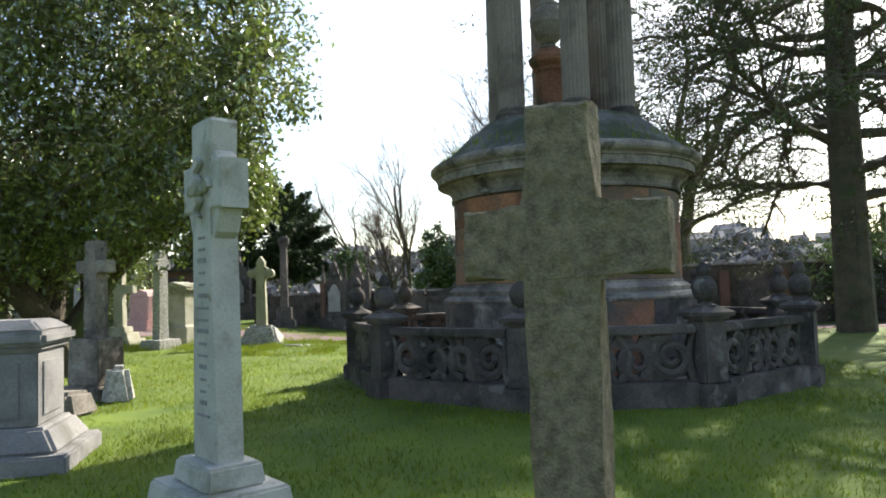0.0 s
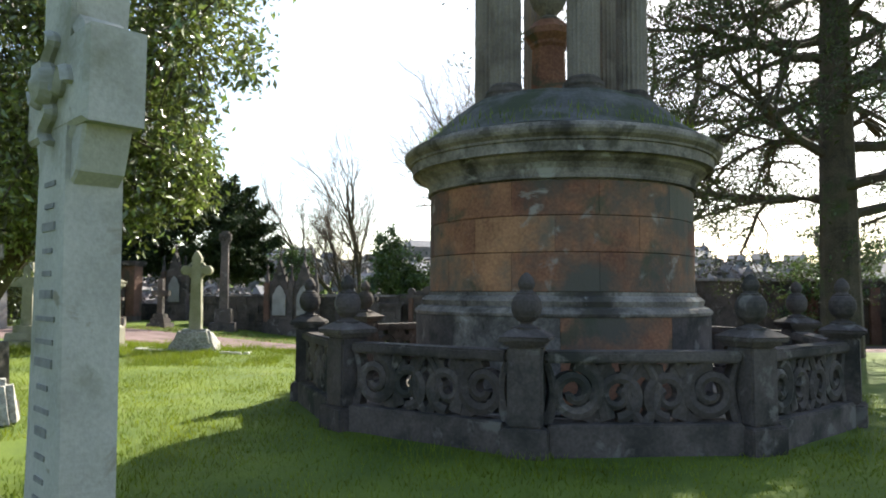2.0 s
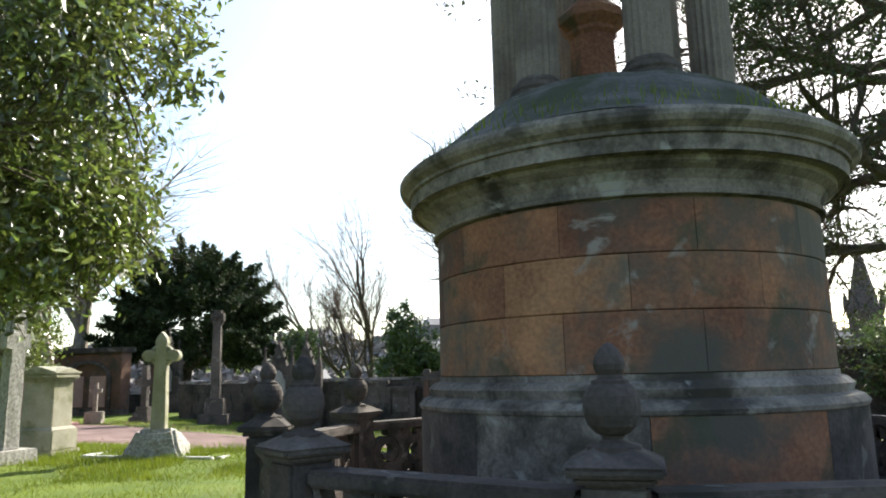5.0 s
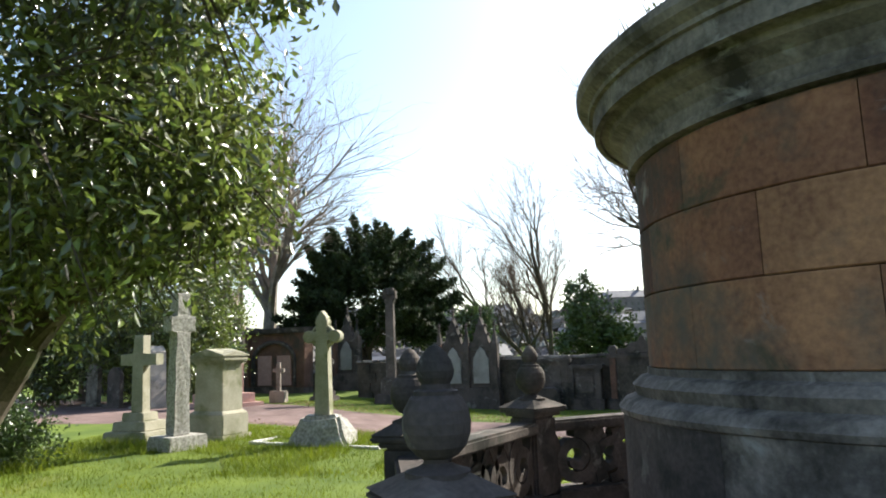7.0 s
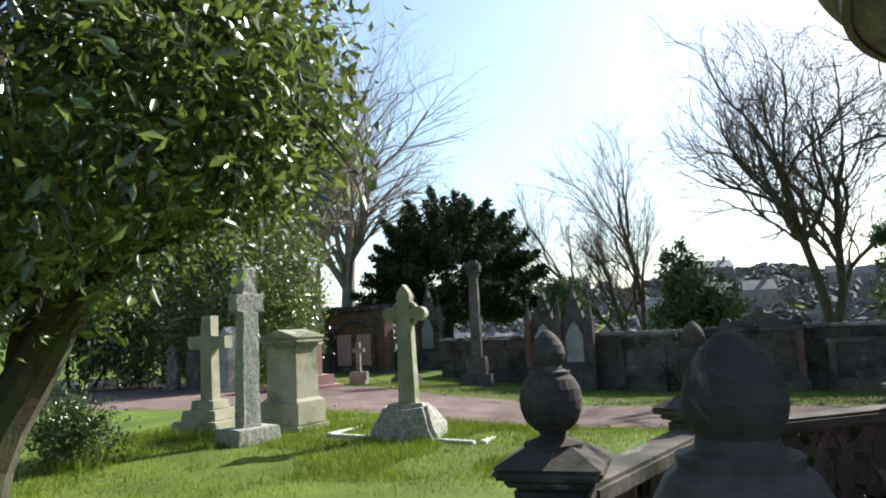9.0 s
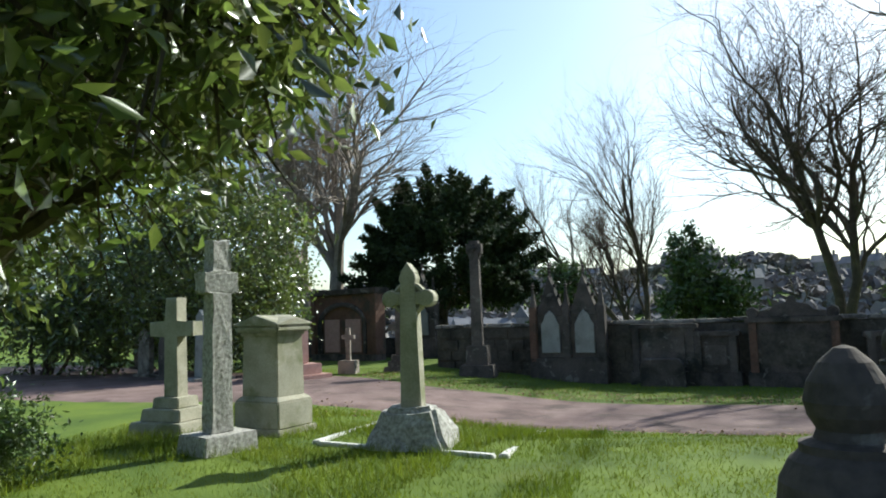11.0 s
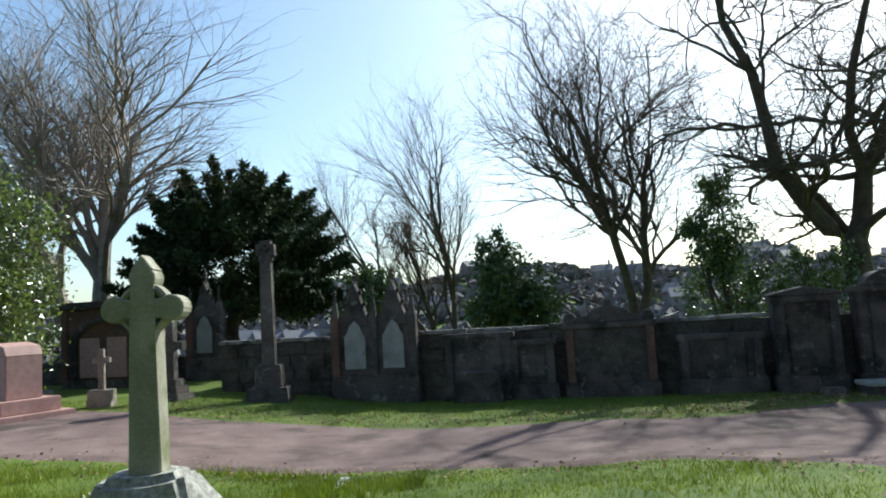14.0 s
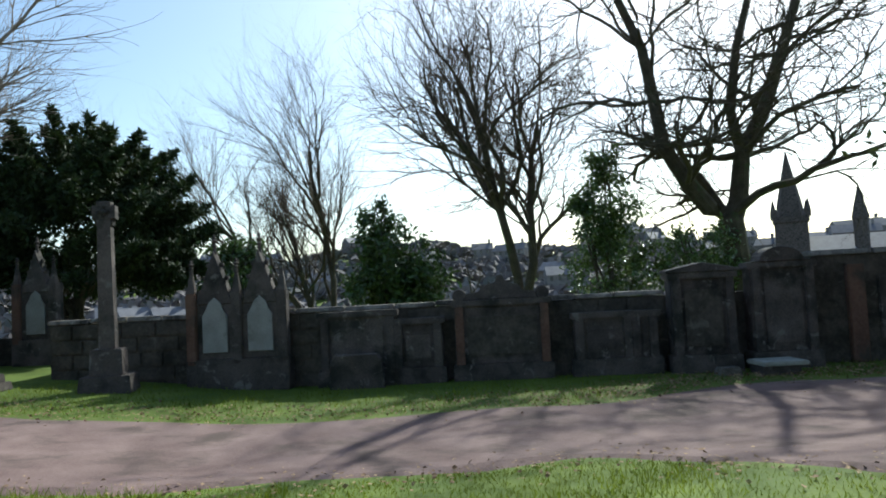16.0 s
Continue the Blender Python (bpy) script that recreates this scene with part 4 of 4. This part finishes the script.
# yew
yw, _ = bare_tree(-9.7, 37.6, 6.0, 0.35, "dense dark spreading yew tree behind the wall", 12, ((0, 0, 1),), (7, 5, 3), 0.95, name="yew_tree")
g = np.random.default_rng(31)
yc = []
for i in range(190):
    a = g.uniform(0, 6.283)
    e = math.asin(g.uniform(-0.25, 0.98))
    R = 4.0 * (0.76 + 0.38 * g.random()) * (1 - 0.12 * math.sin(e))
    tip = np.array([math.cos(a) * math.cos(e) * R, math.sin(a) * math.cos(e) * R, 3.6 + math.sin(e) * R * 1.2])
    root = tip * (0.35, 0.35, 0.55) + (0, 0, 1.0)
    k = 480
    f = g.uniform(0.25, 1.0, (k, 1)) ** 0.7
    yc.append(root + (tip - root) * f + g.normal(size=(k, 3)) * (0.38 * (1.05 - f)))
leaves("foliage", np.concatenate(yc), 0.235, M_YEW, yw, 33, -0.5, 0.34)

# bare trees behind the wall
bare_tree(-15.4, 37.5, 19.0, 0.42, "tall bare birch-like tree with fine drooping pale twigs", 41, ((0.16, 0, 1), (-0.28, 0.1, 1, 0.95)), (9, 8, 7, 6), 0.85, 0.085, 0.006, M_PALEBARK, M_PALEBARK, 0.40)
bare_tree(-2.0, 42.0, 11.2, 0.15, "slender bare tree with several upright stems", 52, ((-0.28, 0, 1, 0.7), (-0.07, 0, 1), (0.05, 0.1, 1, 1.1)), (10, 7, 6, 5), 0.42, 0.12, 0.04, M_BARK, M_TWIG, 0.70)
bare_tree(6.4, 42.0, 18.0, 0.24, "bare tree with a leaning trunk and twiggy crown", 66, ((-0.34, 0, 1, 1.05), (-0.12, 0, 1, 0.85)), (13, 8, 6, 5), 0.68, 0.15, 0.03, M_BARK, M_TWIG, 0.62)
# oak: two great limbs from a short trunk, each carrying crooked boughs
oak = thing("oak_tree", pose(13.2, 37.3, gz(13.2, 37.3) - 0.15), "large bare oak forking into two crooked spreading limbs", "tree")
r = random.Random(71)
om = [([], []), ([], []), ([], [])]
tips = []


def great_limb(pts, r0, r1):
    pts = [Vector(p) for p in pts]
    n = len(pts)
    radii = [r0 + (r1 - r0) * i / (n - 1) for i in range(n)]
    tube(om[0][0], om[0][1], pts, radii, 10)
    for i in range(2, n):
        for k in range(4):
            a = r.uniform(0, 6.283)
            d = Vector((math.cos(a), math.sin(a), r.uniform(-0.1, 0.6)))
            grow(om, tips, r, pts[i], d, r.uniform(3.6, 5.4), radii[i] * 0.4, 1, 0.95, 0.2, 0.03, (0, 6, 6, 3))


great_limb([(0.1, 0, 0), (0.0, 0, 2.2), (-0.15, 0, 4.2)], 0.58, 0.46)
great_limb([(-0.15, 0, 4.0), (-0.9, 0.1, 4.6), (-1.7, 0.1, 5.6), (-2.6, 0.1, 7.0), (-2.9, 0, 8.7), (-3.4, -0.3, 10.6), (-4.3, -0.3, 12.6), (-4.6, -0.6, 14.6)], 0.38, 0.10)
great_limb([(-0.15, 0, 4.0), (0.25, 0, 4.9), (0.45, -0.1, 6.6), (1.5, -0.2, 8.4), (2.2, -0.4, 10.4), (3.0, -0.6, 12.8), (3.1, -0.9, 15.2)], 0.40, 0.12)
great_limb([(0.45, -0.1, 6.6), (-0.4, -0.9, 8.0), (-0.6, -1.8, 10.0), (-0.2, -2.6, 12.5), (-0.5, -3.0, 15.0)], 0.22, 0.07)
for nm, msh in zip(("trunk", "crown", "twigs"), om):
    tagged(part(nm, msh, M_BARK, oak), kind="stuff" if nm == "twigs" else "")
bare_tree(9.0, 60.0, 13.0, 0.25, "distant bare tree beyond the cemetery wall", 81, ((0, 0, 1),), (6, 5, 4, 3), 0.75)
bare_tree(-26.0, 48.0, 16.0, 0.35, "distant bare tree at the edge of the cemetery", 82, ((0.1, 0, 1),), (6, 5, 5, 3), 0.75, 0.12, 0.03, M_PALEBARK, M_PALEBARK)


def shrub(x, y, blobs, n, size, label, seed, material=M_IVY):
    t = thing("shrub", pose(x, y, gz(x, y)), label, "shrub")
    leaves("leaves", clumps(blobs, n, seed, 0.3), size, material, t, seed)
    vs, fs = [], []
    r = random.Random(seed)
    top = max(b[2] + b[5] for b in blobs)
    for k in range(7):
        pts = [Vector((r.gauss(0, 0.15), r.gauss(0, 0.15), -0.2))]
        bl = r.choice(blobs)
        end = Vector((bl[0] + r.uniform(-0.6, 0.6) * bl[3], bl[1] + r.uniform(-0.6, 0.6) * bl[4], bl[2] + 0.7 * bl[5]))
        for i in range(1, 6):
            pts.append(pts[0].lerp(end, i / 5) + Vector((r.gauss(0, 0.08), r.gauss(0, 0.08), 0)))
        tube(vs, fs, pts, [0.07 * (1 - 0.15 * i) for i in range(6)], 5)
    part("stems", (vs, fs), M_BARK, t)


shrub(8.4, 38.0, [(0, 0, 3.2, 1.7, 1.5, 2.4, 3), (0.1, 0, 6.2, 0.9, 0.9, 1.6, 0.9), (-0.9, 0, 4.9, 0.7, 0.7, 1.0, 0.5), (1.0, 0, 2.2, 1.2, 1.2, 1.5, 1)], 8500, 0.2, "upright ivy-clad evergreen shrub behind the wall", 91)
shrub(0.2, 38.0, [(0, 0, 2.6, 1.6, 1.3, 1.7, 2), (1.1, 0, 2.0, 1.2, 1.2, 1.3, 1), (-0.4, 0, 4.4, 0.8, 0.8, 0.8, 0.4)], 8000, 0.24, "dark evergreen shrub behind the wall", 92)
shrub(-5.2, 37.0, [(0, 0, 1.9, 1.3, 1.2, 1.8, 1), (0.5, 0, 3.2, 0.7, 0.7, 0.9, 0.4)], 4000, 0.2, "thin grey-green bush beside the yew", 93)
shrub(11.5, 37.0, [(0, 0, 2.4, 1.6, 1.2, 1.6, 1)], 3000, 0.2, "yellow-green bush below the oak", 94)
shrub(-19.5, 36.0, [(0, 0, 2.2, 4.5, 1.6, 2.2, 1), (-4, 0, 3.2, 3.5, 2, 3, 1)], 12000, 0.24, "dark hedge of evergreen bushes behind the rear wall", 95)
shrub(-20.5, 27.5, [(0, 0, 2.6, 3.2, 2.4, 2.6, 1.4), (2.0, -1.0, 1.6, 2.0, 1.6, 1.7, 0.8)], 15000, 0.2, "dense glossy evergreen bush beyond the path", 97, M_HOLLY)
shrub(-24.5, 22.0, [(0, 0, 2.8, 3.2, 3.0, 2.8, 1), (1.5, 2.0, 1.8, 2.2, 2.2, 1.8, 0.7)], 15000, 0.2, "dense glossy evergreen bush beyond the path", 98, M_HOLLY)
shrub(14.6, 24.5, [(0, 0, 1.5, 1.8, 1.5, 1.5, 1), (1.6, 0.6, 2.4, 1.5, 1.4, 1.9, 1)], 9000, 0.16, "leafy evergreen bush beside the cedar trunk", 96)

# cedar beyond the monument
cd, _ = bare_tree(9.7, 16.3, 15.0, 0.44, "big dark cedar with level spreading branches", 101, ((0, 0, 1),), (0,), 0.5, 0.02, 0.0, first=0.95, name="cedar_tree")
r = random.Random(103)
cm = [([], []), ([], []), ([], [])]
cpts = []
for k in range(40):
    z = 3.2 + 10.5 * (k / 40) ** 0.9
    a = k * 2.4 + r.uniform(-0.3, 0.3)
    L = r.uniform(2.9, 4.9) * (1 - 0.009 * k)
    tips = []
    grow(cm, tips, r, Vector((0, 0, z)), Vector((math.cos(a), math.sin(a), 0.28)), L, 0.13, 1, 0.85, 0.11, -0.03, (0, 7, 6, 3))
    cpts += [(p.x, p.y, p.z) for p, _d in tips]
for nm, msh in zip(("stubs", "crown", "twigs"), cm):
    if msh[0]:
        tagged(part(nm, msh, M_BARK, cd), kind="stuff" if nm == "twigs" else "")
g = np.random.default_rng(104)
cp = np.array(cpts)
cp = cp[g.integers(0, len(cp), 150000)] + np.clip(g.normal(size=(150000, 3)), -2, 2) * (0.17, 0.17, 0.08)
leaves("needles", cp, 0.10, M_CEDAR, cd, 105, 0.0, 0.4)

# unseen trees added behind the start, to close the place and shade the near lawn
for i, (x, y) in enumerate(((-13, -9), (-4, -14), (9, -11), (18, 0), (-19, 4))):
    shrub(x, y, [(0, 0, 3.0, 3.5, 3.0, 3.0, 1), (0.5, 0, 6.5, 2.6, 2.6, 2.5, 0.7)], 7000, 0.4, "dense unseen evergreen tree added to shade the near lawn", 120 + i, M_YEW)

# ---------------------------------------------------------------- distance: hill, houses, spire
g = np.random.default_rng(7)
fv, ff = [], []
for i in range(9000):
    az, d = radians(g.uniform(-32, 62)), g.uniform(120, 430)
    x, y = d * math.sin(az), d * math.cos(az)
    z, s = gz(x, y), g.uniform(1.6, 4.2)
    n = len(fv)
    for k in range(7):
        q = g.normal(size=3)
        q /= np.linalg.norm(q)
        fv.append((x + q[0] * s, y + q[1] * s, z + s * 0.7 + q[2] * s * 0.8))
    ff += [(n, n + 1, n + 2), (n + 1, n + 3, n + 4), (n + 2, n + 4, n + 5), (n + 3, n + 5, n + 6), (n, n + 4, n + 6), (n + 1, n + 5, n + 6), (n, n + 3, n + 2), (n + 2, n + 6, n + 1)]
tagged(part("far_woods", (fv, ff), M_FAR), "brown leafless woods covering the far hillside", "woods", kind="stuff")


def house(w, d, h, floors):
    t = thing("house", pose(0, 0, 0), "distant pale terraced house with slate roof on the hill", "house", "houses on the hill")
    part("wall", box(0, 0, -3, w, d, h + 3, 0), M_HOUSE, t)
    part("roof", extrude([(-d / 2 - 0.3, h), (d / 2 + 0.3, h), (0, h + d * 0.4)], w + 0.4, 0, 0), M_SLATE, t).matrix_local = pose(0, 0, 0, 0, 0, 90)
    part("chimney", box(w * 0.35, 0, h + d * 0.25, 1.0, 1.4, d * 0.15 + 1.8, 0), M_HOUSE, t)
    for f in range(floors):
        for i in range(int(w // 3)):
            part("window", box(-w / 2 + 1.6 + i * 3, -d / 2 - 0.02, 1.0 + f * 3, 1.1, 0.1, 1.6, 0), M_GLASS, t)
    return t


protos = [house(10, 8, 6, 2), house(18, 9, 8, 2), house(8, 8, 5.5, 1)]
hr = random.Random(15)
spots = []
for i in range(54):
    az = radians(hr.uniform(-20, 50))
    d = hr.choice((230, 270, 310, 350, 385, 410)) + hr.uniform(-12, 12)
    spots.append((d * math.sin(az), d * math.cos(az), -math.degrees(az) + hr.uniform(-35, 35)))
for i, (x, y, rz) in enumerate(spots):
    p = protos[i % 3]
    m = pose(x, y, gz(x, y) + 0.3, 0, 0, rz)
    if i < 3:
        p.matrix_world = m
    else:
        copy_thing(p, m)

ch = thing("church", pose(153, 226, gz(153, 226) + 5, 0, 0, -34), "distant dark stone church with a tall spire and turret", "church")
part("tower", box(0, 0, -10, 10, 10, 27, 0.1), M_DARK, ch)
part("parapet", box(0, 0, 16.9, 11, 11, 2.0, 0.1), M_DARK, ch)
part("spire", lathe([(4.6, 18.8), (3.6, 25), (0.2, 41)], 8), M_DARK, ch)
for sx in (-5.2, 5.2):
    for sy in (-5.2, 5.2):
        part("pinnacle", lathe([(0.9, 18.5), (0.9, 21), (0.05, 25)], 6, sx, sy), M_DARK, ch)
part("nave", box(26, 2, -14, 42, 14, 21, 0.1), M_DARK, ch)
part("nave_roof", extrude([(-7.5, 6.9), (7.5, 6.9), (0, 12)], 42, 0, 0.05), M_SLATE, ch).matrix_local = pose(26, 2, 0, 0, 0, 90)
part("turret", lathe([(2.2, -10), (2.2, 16), (2.6, 17), (0.1, 28)], 8, 20, -4), M_DARK, ch)

# ---------------------------------------------------------------- grass blades, litter
g = np.random.default_rng(2)


def blades(n, x0, x1, y0, y1, hmin, hmax, seed, keep):
    g = np.random.default_rng(seed)
    vs, fs = [], []
    for x, y, a, h, l, b in zip(g.uniform(x0, x1, n), g.uniform(y0, y1, n), g.uniform(0, 6.28, n), g.uniform(hmin, hmax, n), g.normal(0, 0.4, n), g.normal(0, 0.4, n)):
        k = noise.noise(Vector((x * 0.7, y * 0.7, 0)))
        if not keep(x, y) or k < -0.6:
            continue
        h *= 0.75 + 0.9 * max(0, k)
        z, c, s = gz(x, y) - 0.01, math.cos(a) * 0.006, math.sin(a) * 0.006
        i = len(vs)
        vs += [(x - c, y - s, z), (x + c, y + s, z), (x + l * h, y + b * h, z + h)]
        fs.append((i, i + 1, i + 2))
    return vs, fs


def on_lawn(x, y):
    return y < near_edge(x) + 0.12 * noise.noise(Vector((x * 3, y * 3, 1))) and (x - MX) ** 2 + (y - MY) ** 2 > 3.35 ** 2


tagged(part("grass", blades(170000, -9.5, 6, 3.0, 21.0, 0.03, 0.085, 61, on_lawn), M_BLADE), "short bright green lawn grass", "grass", kind="stuff")
tagged(part("long_grass", blades(26000, -9, -2.4, 14.5, 20.2, 0.08, 0.2, 62, lambda x, y: on_lawn(x, y) and noise.noise(Vector((x * 0.8, y * 0.8, 9))) > -0.02), M_BLADE), "longer tufted grass round the gravestones", "grass", kind="stuff")
tagged(part("verge_grass", blades(26000, -14, 9, 23.6, 28.5, 0.04, 0.11, 63, lambda x, y: y > far_edge(x) + 0.15 * noise.noise(Vector((x * 2, y * 2, 1)))), M_BLADE), "verge grass between path and wall", "grass", kind="stuff")
lv = []
for i in range(9000):
    x = g.uniform(-9, 10)
    y = (far_edge(x) + g.normal(0.45, 0.55)) if i % 3 else (near_edge(x) + g.normal(0.2 if x > 1 else 0, 0.45 if x < 1 else 0.8))
    if x < 1 and i % 2:
        continue
    lv.append((x, y, gz(x, y) + 0.035))
lt = leaves("leaf_litter", np.array(lv), 0.055, M_LITTER, None, 64, 0, 0.7, True)
tagged(lt, "dry brown fallen leaves along the path edges", "leaves", kind="stuff")
